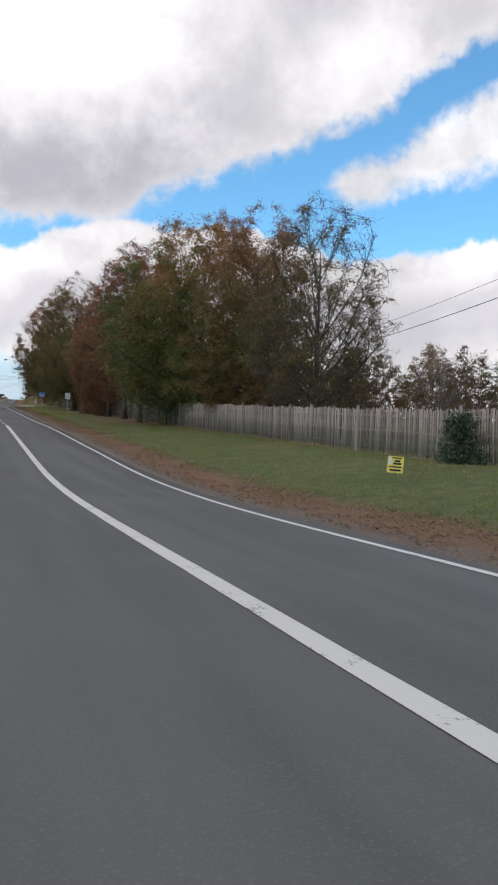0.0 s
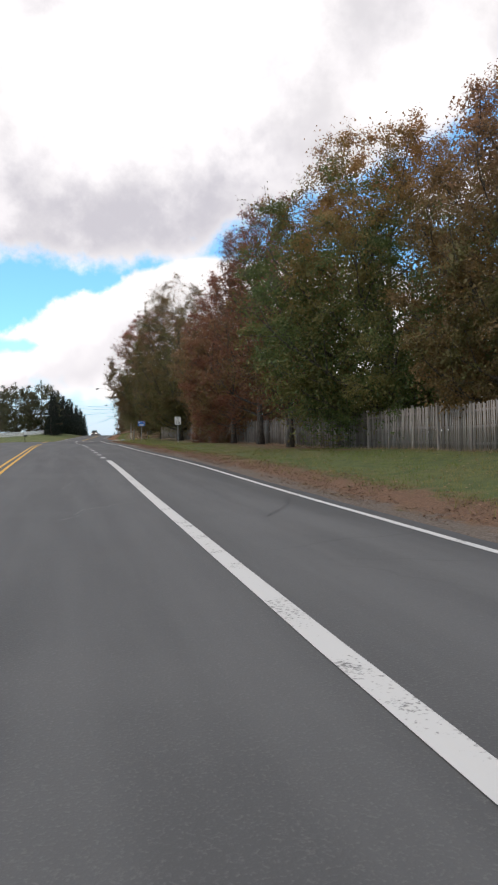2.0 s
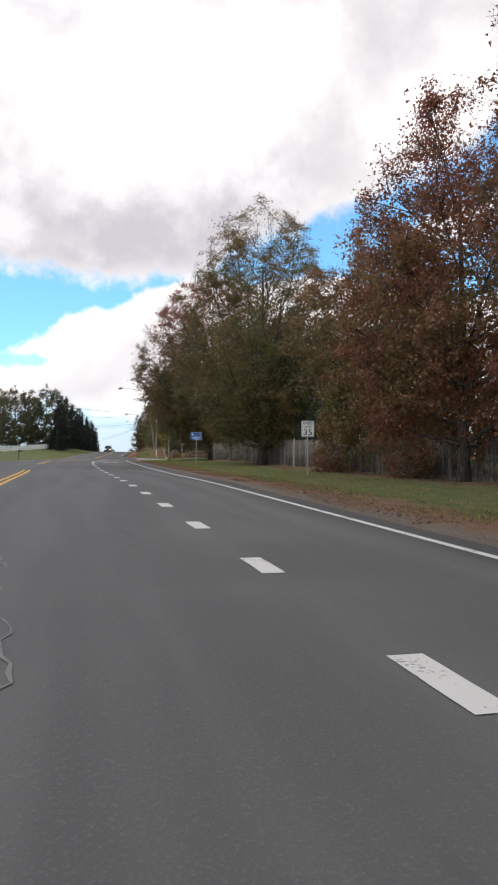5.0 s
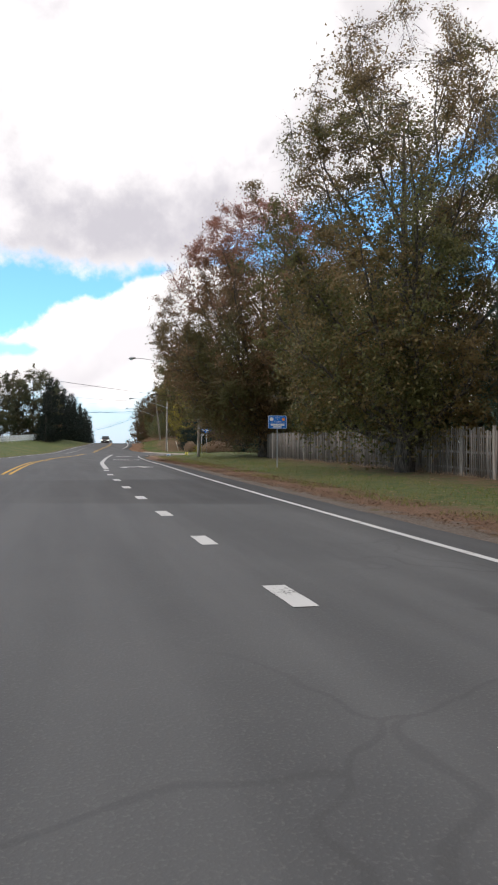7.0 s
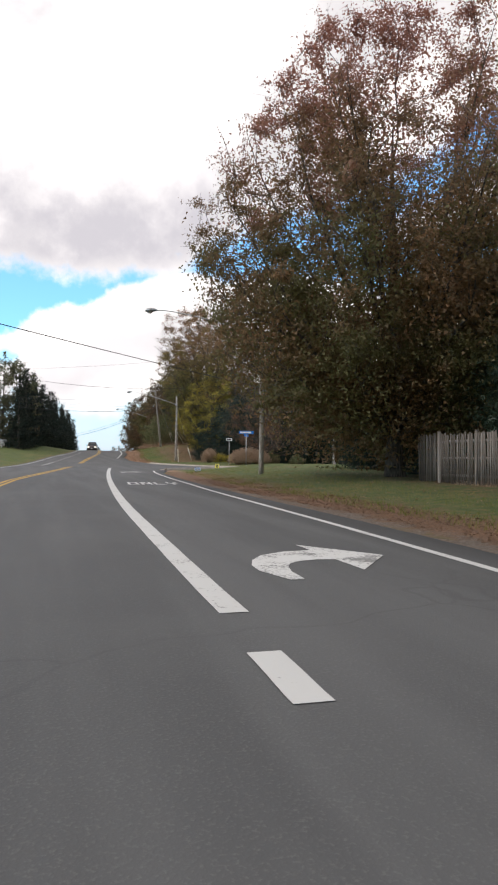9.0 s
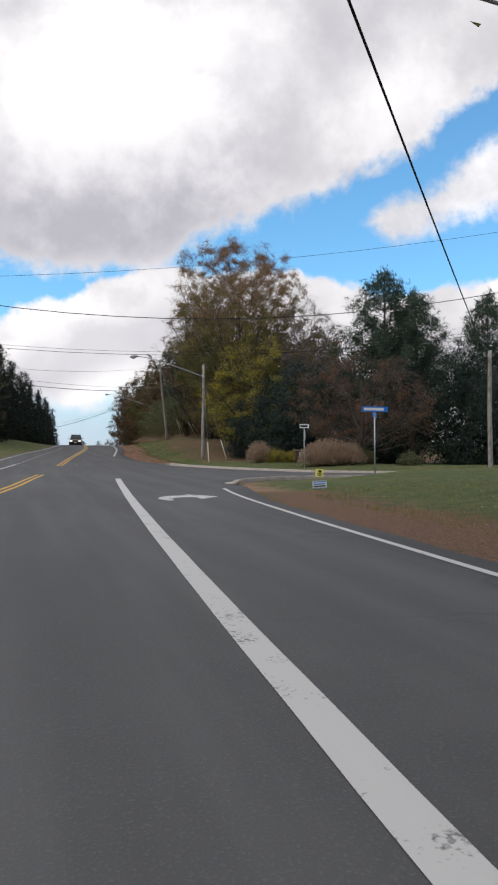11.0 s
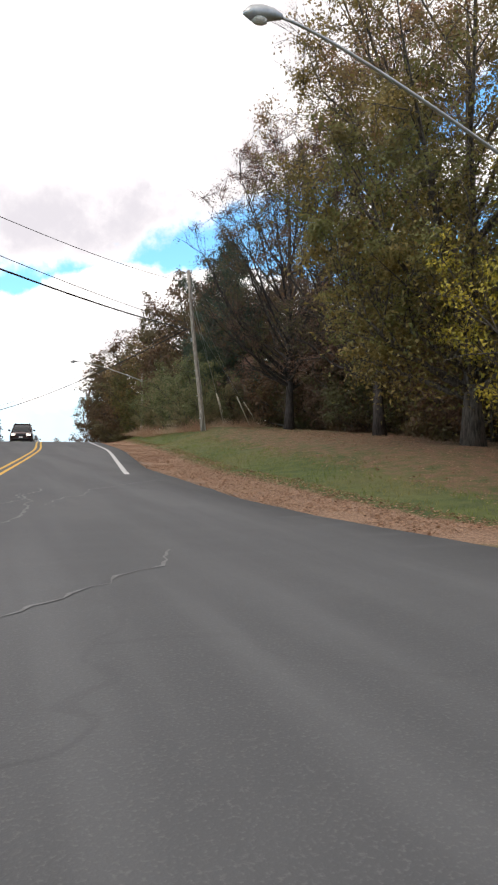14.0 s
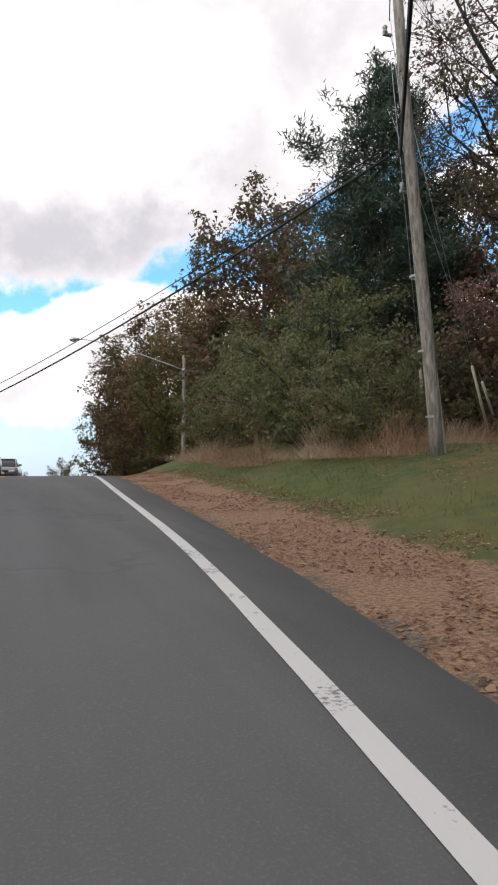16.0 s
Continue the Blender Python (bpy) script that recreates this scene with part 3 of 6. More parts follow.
def build_markings():
    marking("edge_line", "long thin white edge line beside the turn lane", [ribbon(-60, 165.4, lambda y: lane(y) + edge_line_off(y), 0.13)], WHITE_PAINT)
    marking("lane_line", "broad solid white line opening the turn lane", [ribbon(-8, 53.1, lambda y: lane(y) - 0.03, 0.21)], WHITE_PAINT)
    for k in range(18):
        y = 55.3 + 3.519 * min(k, 9) + 3.66 * max(k - 9, 0)
        marking("lane_dash", "short broad white dash between the lanes", [ribbon(y, y + 0.9, lambda q: lane(q) - 0.11, 0.22, 0.3)], WHITE_PAINT)
    marking("lane_line", "broad solid white line beside the turn arrows", [ribbon(118.2, 173.2, lambda y: lane(y) - 0.05, 0.23)], WHITE_PAINT)
    marking("edge_line", "white edge line beyond the junction", [ribbon(209.2, 330, lambda y: lane(y) - 0.02, lambda y: float(np.interp(y, [209.2, 211], [0.16, 0.15])))], WHITE_PAINT)
    for a, b in ((-60, 98.5), (113, 178), (190.8, 330)):
        for side in (-0.13, 0.13):
            marking("centre_line", "one of two yellow lines down the middle of the road", [ribbon(a, b, lambda y: yellow_at(y) + side, 0.11)], YELLOW_PAINT)
    marking("edge_line", "white edge line of the opposite lane", [ribbon(120, 330, lambda y: left_edge(y) + 0.45, 0.13)], WHITE_PAINT)
    marking("edge_line", "white edge line of the opposite lane", [ribbon(-60, 94, lambda y: left_edge(y) + 0.7, 0.13)], WHITE_PAINT)
    for k in range(16):
        marking("lane_dash", "short white dash on the opposite side", [ribbon(194 + k * 2.4, 194.8 + k * 2.4, lambda q: lane(q) - 6.45, 0.14, 0.4)], WHITE_PAINT)
    marking("lane_line", "white line of the opposite turn lane", [ribbon(183, 193, lambda q: lane(q) - 6.45, 0.16)], WHITE_PAINT)

    def arrow(x, y):
        shaft = [((-0.80, -1.15), (-0.66, -1.13)), ((-0.95, -0.60), (-0.64, -0.70)), ((-0.93, -0.25), (-0.58, -0.42)), ((-0.82, 0.10), (-0.48, -0.20)),
                 ((-0.62, 0.43), (-0.32, -0.06)), ((-0.28, 0.67), (-0.10, 0.01)), ((0.11, 0.745), (0.12, -0.005))]
        head = [((0.09, 1.24), (0.14, -0.73)), ((0.80, 0.23), (0.80, 0.17))]
        pieces = []
        for strip in (shaft, head):
            v = [(x + p, y + q, level(y + q) + 0.006) for pair in strip for p, q in pair]
            i = np.arange(len(strip) - 1)[:, None] * 2
            pieces.append((np.array(v), np.concatenate([i, i + 1, i + 3, i + 2], 1)))
        marking("turn_arrow", "worn white right-turn arrow painted in the turn lane", pieces, WORN_PAINT)

    arrow(3.42, 120.55)
    arrow(6.27, 161.48)
    strokes = dict(O=[(0, 0, .25, 1), (.75, 0, 1, 1), (.25, 0, .75, .16), (.25, .84, .75, 1)], N=[(0, 0, .24, 1), (.76, 0, 1, 1), (.24, .55, .5, .95), (.5, .2, .76, .6)],
                   L=[(0, 0, .25, 1), (.25, 0, 1, .17)], Y=[(.38, 0, .62, .5), (0, .5, .3, 1), (.7, .5, 1, 1), (.3, .42, .7, .58)])
    for k, c in enumerate("ONLY"):
        pieces = []
        for a, b, e, f in strokes[c]:
            x0 = 3.72 + k * 0.55
            for_y = lambda q: 142.0 + q * 2.4
            tilt = lambda y: (lane(y) - lane(142.0))
            ys = np.linspace(for_y(b), for_y(f), 3)
            v = []
            for y in ys:
                v += [(x0 + a * 0.44 + tilt(y), y, level(y) + 0.006), (x0 + e * 0.44 + tilt(y), y, level(y) + 0.006)]
            i = np.arange(2)[:, None] * 2
            pieces.append((np.array(v), np.concatenate([i, i + 1, i + 3, i + 2], 1)))
        marking("road_letter", "tall white painted letter " + c + " in the turn lane", pieces, WORN_PAINT)


def kerb(name, label, points, h=0.12, w=0.22):
    """A concrete kerb with a gutter slope along a line of points; the land side is on the right of the way."""
    p = np.array([(x, y, level(y)) for x, y in points])
    fine = [p[0]]
    for a, b in zip(p[:-1], p[1:]):
        k = max(1, int(np.linalg.norm(b - a) / 0.5))
        fine += [a + (b - a) * j / k for j in range(1, k + 1)]
    fine = np.array(fine)
    fine[:, 2] = [level(q[1]) for q in fine]
    t = np.gradient(fine, axis=0)
    t[:, 2] = 0
    t /= np.linalg.norm(t, axis=1, keepdims=True)
    r = np.stack([t[:, 1], -t[:, 0], np.zeros(len(t))], 1)
    prof = [(-0.30, -0.1), (-0.30, 0.012), (-0.02, 0.03), (0.05, h - 0.03), (0.09, h), (w - 0.03, h + 0.005), (w, h - 0.02), (w, -0.1)]
    v = np.concatenate([[c + r[i] * a + np.array([0, 0, b]) for a, b in prof] for i, c in enumerate(fine)])
    n = len(prof)
    i = np.arange(len(fine) - 1)[:, None] * n + np.arange(n - 1)[None]
    f = np.stack([i, i + 1, i + n + 1, i + n], -1).reshape(-1, 4)
    ends = np.array([(0, 1, 2, 7), (2, 3, 6, 7), (3, 4, 5, 6)])
    f = np.concatenate([f, ends, ends[:, ::-1] + (len(fine) - 1) * n])
    tagged(new(name, mesh_of(name, v, f, CONCRETE)), label, "kerb", kind="structure")


build_ground()
build_road()
build_markings()
kerb("kerb_far", "pale worn concrete kerb round the far corner of the side street",
     [(60, 178.6), (24, 179.15), (20, 180.05), (17.6, 181.35), (15.5, 184.55), (14.2, 186.85), (13.2, 188.75), (12.3, 190.95), (11.9, 193.0)])
kerb("kerb_near", "pale concrete kerb round the grass corner of the side street",
     [(9.42, 167.9), (9.55, 168.9), (9.95, 169.7), (11.1, 171.2), (13.0, 172.6), (16.0, 173.6), (22, 174.2), (60, 174.7)])


# ---------- trees ----------
def tree_meshes(name, seed, height, spread, low, leaves, leaf, look_, bare=0.0, trunk=0.014, limbs=24, bark=None, thin=0.3, core=0.14, peak=0.4, dome=1.9, climb=0.9, tuft=0.21, gaps=1.5, lean=(0, 0), boughs=8, twigs=0, fill=0.9):
    """Wood and crown of a broadleaf tree: trunk, limbs, boughs, twigs, and a tuft of leaves at each twig's end.
    low: height of the crown's foot; bare: share of naked twigs; thin: how much the top thins out; climb: how steeply the limbs rise."""
    rng = np.random.default_rng(seed)
    ph = rng.uniform(0, 6.28, 6)
    r0 = height * trunk

    def girth(h, az):
        """Crown radius at a height from 0 to 1."""
        h = np.clip(h, 0.0, 1.0)
        lower = 0.60 + 0.40 * np.sin(np.clip(h / peak, 0, 1) * np.pi / 2)
        upper = (1 - np.clip((h - peak) / (1 - peak), 0, 1) ** dome) ** 0.60
        lobes = 1 + 0.10 * np.sin(2 * az + ph[0] + 3 * h) + 0.09 * np.sin(3 * az + ph[1] - 5 * h) + 0.07 * np.sin(5 * az + 9 * h + ph[2])
        return spread * np.where(h < peak, lower, upper) * lobes

    tz = np.linspace(0, 1, 10)
    wob = np.cumsum(rng.normal(0, 0.05, (10, 2)), 0) * height * 0.018
    tp = np.stack([lean[0] * tz ** 1.5 + wob[:, 0], lean[1] * tz ** 1.5 + wob[:, 1], tz * height * 0.78], 1)
    tp[0, :2] = 0
    tr = r0 * (1 - tz) ** 0.8 + 0.02
    tr[0] *= 1.45
    pieces = [tube(tp, tr, 9)]
    starts, ends, inner, bo, be, br = [], [], [], [], [], []
    grid = np.linspace(0.02, 0.97, 60)
    cdf = np.cumsum(girth(grid, 0.0) ** 0.8)
    cdf /= cdf[-1]
    for k in range(limbs):
        az = k * 2.399 + rng.uniform(-0.35, 0.35)
        h = float(np.interp((k + rng.uniform(0.1, 0.9)) / limbs, cdf, grid))
        r = float(girth(np.array(h), np.array(az))) * rng.uniform(0.80, 1.0)
        z1 = low + h * (height - low)
        z0 = min(max(z1 - climb * r * (0.35 + 0.9 * h), low * 0.55 + 0.25 * h * height * 0.6), height * 0.66)
        a = np.array([np.interp(z0, tp[:, 2], tp[:, 0]), np.interp(z0, tp[:, 2], tp[:, 1]), z0])
        b = np.array([math.cos(az) * r, math.sin(az) * r, z1]) + np.array([*np.array(lean) * h, 0])
        bow = np.array([math.cos(az), math.sin(az), 0]) * r * 0.12 - np.array([0, 0, (z1 - z0) * 0.10])
        m = a + (b - a) * 0.5 + bow + rng.normal(0, 0.02, 3) * height * 0.5
        t = np.linspace(0, 1, 8)[:, None]
        q = (1 - t) ** 2 * a + 2 * t * (1 - t) * m + t ** 2 * b + rng.normal(0, 0.006 * height, (8, 3)) * t
        rr = np.interp(z0, tp[:, 2], tr) * 0.42 * (1 - t[:, 0]) ** 0.9 + 0.014
        pieces.append(tube(q, rr, 6, False))
        inner.append(q[2:7])
        way = (b - a) / max(np.linalg.norm(b - a), 0.1)
        for i in range(boughs):
            u = 0.28 + 0.72 * (i + rng.uniform(0, 0.9)) / boughs if i < boughs - 1 else 1.0
            o = np.array([np.interp(u, t[:, 0], q[:, c]) for c in range(3)])
            aim = way * 0.9 + rng.normal(0, 0.62, 3) + np.array([0, 0, 0.28])
            aim /= np.linalg.norm(aim)
            e = o + aim * (spread * rng.uniform(0.16, 0.36) + 0.25) * (1.15 - 0.45 * u)
            hh, ee = (e[2] - low) / (height - low), math.atan2(e[1], e[0])
            limit = float(girth(np.array(hh), np.array(ee))) * 1.03 + 0.1
            reach = math.hypot(e[0], e[1])
            if reach > limit:
                e[:2] *= limit / reach
            e[2] = min(max(e[2], low * 0.8), height)
            bo.append(o), be.append(e), br.append(np.interp(u, t[:, 0], rr) * 0.5 + 0.010)
            for v in (0.45, 0.65, 0.85, 1.0, 1.0):
                p = o + (e - o) * v
                d = aim * 0.5 + rng.normal(0, 0.65, 3) + np.array([0, 0, 0.15])
                starts.append(p)
                ends.append(p + d / np.linalg.norm(d) * rng.uniform(0.35, 0.95) * (0.35 + 0.09 * spread))
    starts, ends = np.array(starts), np.array(ends)
    # finer sprays that round out the crown between the boughs
    hubs, n = np.array(be), int(len(ends) * fill)
    az, hh = rng.uniform(0, 6.283, n * 3), np.interp(rng.uniform(0, 1, n * 3), cdf, grid)
    rr = girth(hh, az) * np.sqrt(rng.uniform(0.16, 1.0, n * 3)) * 0.98
    spots = np.stack([np.cos(az) * rr + lean[0] * hh, np.sin(az) * rr + lean[1] * hh, low + hh * (height - low)], 1)
    gate = np.array([noise.noise(Vector(q) * (3.4 / spread) + Vector((seed, 0, 0))) for q in spots]) > -0.10
    spots = spots[gate][:n]
    near = np.argmin(((spots[:, None, :] - hubs[None]) ** 2).sum(-1), 1)
    gap = np.linalg.norm(spots - hubs[near], axis=1) < spread * 0.42
    starts, ends = np.concatenate([starts, hubs[near][gap]]), np.concatenate([ends, spots[gap]])
    ends[:, 2] = np.maximum(ends[:, 2], 0.15)
    pieces.append(rods(bo, be, np.array(br), 0.010, 4 if boughs > 6 else 3))
    pieces.append(rods(starts[::1 if boughs > 6 else 2], ends[::1 if boughs > 6 else 2], 0.012, 0.005, 3))
    hs = np.clip((ends[:, 2] - low) / (height - low), 0, 1)
    if twigs:
        o = np.repeat(starts * 0.4 + ends * 0.6, twigs, 0)
        d = np.repeat(ends - starts, twigs, 0)
        pieces.append(rods(o, o + d * 0.35 + rng.normal(0, 0.25, o.shape), 0.007, 0.003, 3))
    wood = mesh_of(name + "_trunk", *joined(pieces), bark or BARK)
    wood.polygons.foreach_set("use_smooth", np.ones(len(wood.polygons), dtype=bool))
    # tufts of leaves in drifts with gaps between, and coarse leaves deep in the crown
    drift = np.array([noise.noise(Vector(q) * (1.0 / (0.5 + 0.12 * spread)) + Vector((0, seed, 0))) for q in ends])
    weight = rng.lognormal(0, 0.6, len(ends)) * (rng.uniform(size=len(ends)) > bare) * np.clip(1 - thin * hs ** 1.3, 0.05, 1) * np.clip(0.62 + gaps * drift, 0.06, 1.6)
    count = rng.poisson(weight / weight.sum() * leaves * 1.5 * (1 - core))
    stem = np.repeat(ends, count, 0) + np.repeat(starts - ends, count, 0) * rng.uniform(-0.05, 0.75, count.sum())[:, None]
    shift = np.clip(rng.normal(0, 1, stem.shape), -1.7, 1.7) * np.array([1, 1, 0.6])
    pos = stem + shift * tuft
    hub = np.array([lean[0] * 0.5, lean[1] * 0.5, low + (height - low) * 0.42])
    out = shift * 0.7 + (pos - hub) / spread * 0.6 + np.array([0, 0, 0.45])
    inner = np.concatenate(inner)
    deep = inner[rng.integers(0, len(inner), int(leaves * core * 1.7))]
    keep = rng.uniform(size=len(deep)) > thin * 1.1 * np.clip((deep[:, 2] - low) / (height - low), 0, 1)
    deep = deep[keep] + np.clip(rng.normal(0, 1, (keep.sum(), 3)), -1.6, 1.6) * spread * 0.13
    size = np.concatenate([np.full(len(pos), leaf), np.full(len(deep), min(leaf * 1.4, 0.25))])
    pos, out = np.concatenate([pos, deep]), np.concatenate([out, np.tile([0.0, 0.0, 0.4], (len(deep), 1))])
    pos[:, 2] = np.maximum(pos[:, 2], 0.1)
    crown = mesh_of(name + "_crown", *leaf_tips(pos, size, rng, out), MAKEUP[look_])
    return wood, crown


def conifer_meshes(name, seed, height, spread, low, look_, clump=0.26, density=1.0, airy=False):
    """Wood and needles of a pine, spruce or cedar: whorls of branches with plumes of needles."""
    rng = np.random.default_rng(seed)
    tz = np.linspace(0, 1, 9)
    tp = np.stack([np.cumsum(rng.normal(0, 0.02, 9)) * height * 0.02, np.cumsum(rng.normal(0, 0.02, 9)) * height * 0.02, tz * height], 1)
    tp[0, :2] = 0
    pieces = [tube(tp, height * 0.016 * (1 - tz) + 0.015, 8)]
    step = 0.62 if airy else 0.42
    o, e, needles = [], [], []
    z = low
    while z < height - 0.1:
        q = (height - z) / (height - low)
        reach = spread * (q ** 0.95 if not airy else (min(1.0, q * 2.0 + 0.05) * (0.62 + 0.38 * math.sin(z * 1.7 + seed) ** 2)))
        for k in range(7 if airy else 9):
            az = rng.uniform(0, 6.283)
            r = reach * rng.uniform(0.55, 1.08) + 0.1
            a = np.array([np.interp(z, tp[:, 2], tp[:, 0]), np.interp(z, tp[:, 2], tp[:, 1]), z + rng.uniform(-0.2, 0.2)])
            b = a + np.array([math.cos(az) * r, math.sin(az) * r, r * (0.42 if airy else 0.12) * rng.uniform(-0.1, 1.5)])
            o.append(a), e.append(b)
            m = int((9 if airy else 10) * density * max(r, 0.5))
            if airy:
                # plumes that turn up along the branch
                hubs = rng.uniform(0.30, 1.0, max(3, m // 6)) ** 0.6
                side = rng.normal(0, 0.30, (len(hubs), 3)) + np.array([0, 0, 0.15])
                pick = rng.integers(0, len(hubs), m)
                s = hubs[pick][:, None]
                needles.append(a + (b - a) * s + side[pick] * (0.6 + 0.12 * r) + rng.normal(0, 0.11, (m, 3)) + np.array([0, 0, 1.0]) * rng.uniform(0, 0.35, m)[:, None])
            else:
                s = rng.uniform(0.30, 1.0, m)[:, None] ** 0.7
                needles.append(a + (b - a) * s + rng.normal(0, 0.12, (m, 3)) * np.array([1.4, 1.4, 0.6]))
        z += step * rng.uniform(0.7, 1.3)
    pieces.append(rods(np.array(o), np.array(e), 0.03 if airy else 0.015, 0.006, 4))
    wood = mesh_of(name + "_trunk", *joined(pieces), BARK)
    pos = np.concatenate(needles)
    pos = np.repeat(pos, 3, 0) + rng.normal(0, 0.10, (len(pos) * 3, 3))
    crown = mesh_of(name + "_crown", *leaf_quads(pos, clump, rng, 0.15 if airy else 0.26, -0.7), MAKEUP[look_])
    return wood, crown


def plant(meshes, name, label, category, x, y, turn=0.0, size=1.0, group="", sink=0.08):
    ob = thing(name, label, category, (x, y, land(x, y) - sink), group, turn=turn)
    ob.scale = (size, size, size)
    child("trunk", meshes[0], ob)
    child("crown", meshes[1], ob)
    return ob


def build_trees():
    t, c = tree_meshes, conifer_meshes
    # the row along the board fence
    plant(t("bare_maple", 11, 14.3, 4.2, 2.0, 14000, 0.11, "olive", bare=0.35, limbs=36, thin=0.2, core=0.0, trunk=0.010, twigs=4, climb=1.6, peak=0.45, dome=1.8), "maple_tree", "tall nearly bare maple with a few olive leaves", "tree", 18.2, 38.6)
    plant(t("bronze_maple", 12, 16.4, 4.9, 1.2, 62000, 0.115, "bronze", bare=0.1, limbs=28, thin=0.3, trunk=0.013, climb=1.2, core=0.3, dome=1.7), "maple_tree", "bronze and olive maple behind the board fence", "tree", 18.3, 48.5)
    plant(t("green_oak", 13, 17.8, 8.6, 1.8, 165000, 0.115, "oak", limbs=40, thin=0.35, core=0.3, trunk=0.016, peak=0.36, dome=1.7), "oak_tree", "broad green oak with orange leaves in its top", "tree", 17.6, 59.6)
    plant(t("red_maple", 14, 16.6, 4.6, 2.8, 40000, 0.115, "red", bare=0.2, limbs=28, thin=0.5, trunk=0.012, climb=1.4, twigs=2, core=0.14, dome=1.5), "maple_tree", "red-brown maple with an airy top before the board fence", "tree", 14.4, 68.0)
    plant(t("red_oak", 15, 18.8, 4.3, 2.8, 36000, 0.115, "red", bare=0.22, limbs=30, thin=0.45, trunk=0.012, peak=0.36, climb=1.3, twigs=3, core=0.10, dome=1.25), "oak_tree", "tall airy oak with dark red leaves", "tree", 14.7, 76.4)
    plant(t("red_maple_low", 16, 15.2, 5.2, 1.9, 52000, 0.12, "red", limbs=26, thin=0.3, trunk=0.013, dome=1.4, core=0.25), "maple_tree", "spreading red-brown maple with low boughs", "tree", 14.5, 84.5)
    plant(t("bronze_oak", 17, 13.6, 5.4, 1.4, 44000, 0.13, "bronze", limbs=22, thin=0.3, trunk=0.015, core=0.3), "oak_tree", "bronze oak in the row along the fence", "tree", 16.2, 95.0)
    plant(t("olive_oak", 18, 21.0, 7.2, 2.3, 105000, 0.112, "olive", bare=0.10, limbs=36, thin=0.40, core=0.26, trunk=0.015, peak=0.46, climb=1.7, twigs=3, dome=1.5), "oak_tree", "large olive oak with thinning twigs at its top", "tree", 14.6, 114.8)
    olive = t("olive_maple", 19, 14.0, 5.4, 1.8, 46000, 0.14, "olive", limbs=24, thin=0.35, trunk=0.013, core=0.3)
    plant(olive, "maple_tree", "olive-brown maple before the board fence", "tree", 18.4, 128.0)
    
    plant(t("great_oak", 20, 21.6, 9.0, 3.1, 205000, 0.122, "russet", bare=0.06, limbs=50, thin=0.30, core=0.36, gaps=0.9, trunk=0.016, peak=0.44, dome=2.1, climb=1.6, twigs=2), "oak_tree", "great spreading oak with red-bronze leaves", "tree", 16.2, 143.6)
    pine = c("white_pine", 31, 15.0, 3.9, 0.6, "pine", airy=True, clump=0.38, density=2.0)
    for x, y, s, r in ((18.2, 101.0, 0.80, 20), (17.9, 109.0, 0.70, 140), (23.0, 90.0, 0.8, 250), (18.0, 117.0, 0.85, 80), (17.8, 124.5, 0.72, 10), (18.0, 131.5, 0.78, 200), (18.6, 138.0, 0.62, 300), (21.5, 150.0, 0.75, 45)):
        plant(pine, "pine_tree", "dark green pine standing behind the board fence", "tree", x, y, r, s, "pines behind the fence")
    # beyond the side street
    plant(t("tall_bronze", 21, 20.1, 7.3, 2.8, 120000, 0.106, "gold", bare=0.12, limbs=44, thin=0.28, trunk=0.015, peak=0.5, dome=2.5, climb=1.5, twigs=3, core=0.15), "oak_tree", "tall bronze oak with a thin top on the grass bank", "tree", 22.0, 209.5)
    plant(t("yellow_maple", 22, 10.6, 4.3, 1.2, 17000, 0.11, "yellow", limbs=20, thin=0.1, trunk=0.012, core=0.03, bare=0.3, twigs=1, climb=1.2), "maple_tree", "yellow-green maple at the edge of the wood", "tree", 20.9, 202.0)
    plant(t("bare_ash", 23, 14.2, 3.2, 3.0, 3000, 0.11, "bronze", bare=0.7, limbs=24, core=0.0, bark=BARK_PALE, trunk=0.010, twigs=4, climb=2.0, peak=0.6), "ash_tree", "bare pale ash behind the dark evergreens", "tree", 26.8, 204.0)
    tall = c("tall_pine", 32, 15.6, 4.4, 1.5, "pine", airy=True, clump=0.30, density=5.0)
    for x, y, k, r in ((29.6, 194.5, 1.0, 0), (33.0, 195.5, 0.92, 120), (36.0, 190.0, 0.85, 230)):
        plant(tall, "pine_tree", "tall dark pine beyond the side street", "tree", x, y, r, k, "tall pines beyond the side street")
    plant(t("crabapple", 24, 7.6, 5.0, 1.4, 10000, 0.095, "rust", bare=0.3, limbs=24, core=0.0, thin=0.0, trunk=0.015, peak=0.6, twigs=1), "crabapple_tree", "spreading crabapple with sparse rusty leaves and a grey trunk", "tree", 24.6, 188.6)
    dark = t("evergreen", 33, 8.2, 3.7, 0.0, 13000, 0.145, "spruce", limbs=18, boughs=6, thin=0.0, core=0.3, trunk=0.014, tuft=0.4, fill=1.0)
    for x, y, s, r in ((20.0, 200.4, 0.62, 0), (22.8, 197.6, 0.98, 90), (26.0, 196.6, 1.05, 200), (29.5, 194.5, 1.08, 20), (28.6, 191.2, 0.9, 130), (33.0, 188.0, 1.0, 40), (36.0, 187.0, 1.15, 300), (24.5, 201.5, 1.0, 60), (40.0, 184.0, 1.1, 0), (21.5, 157.0, 0.8, 15), (24.5, 151.0, 1.0, 75), (20.8, 147.0, 0.75, 160)):
        plant(dark, "evergreen_tree", "dense dark evergreen in the belt round the side street", "tree", x, y, r, s, "evergreens round the side street")
    ash = t("purple_ash", 25, 20.5, 5.8, 4.6, 30000, 0.105, "purple", bare=0.35, limbs=46, thin=0.2, core=0.06, trunk=0.012, climb=1.7, twigs=3, dome=1.7, bark=BARK_DARK)
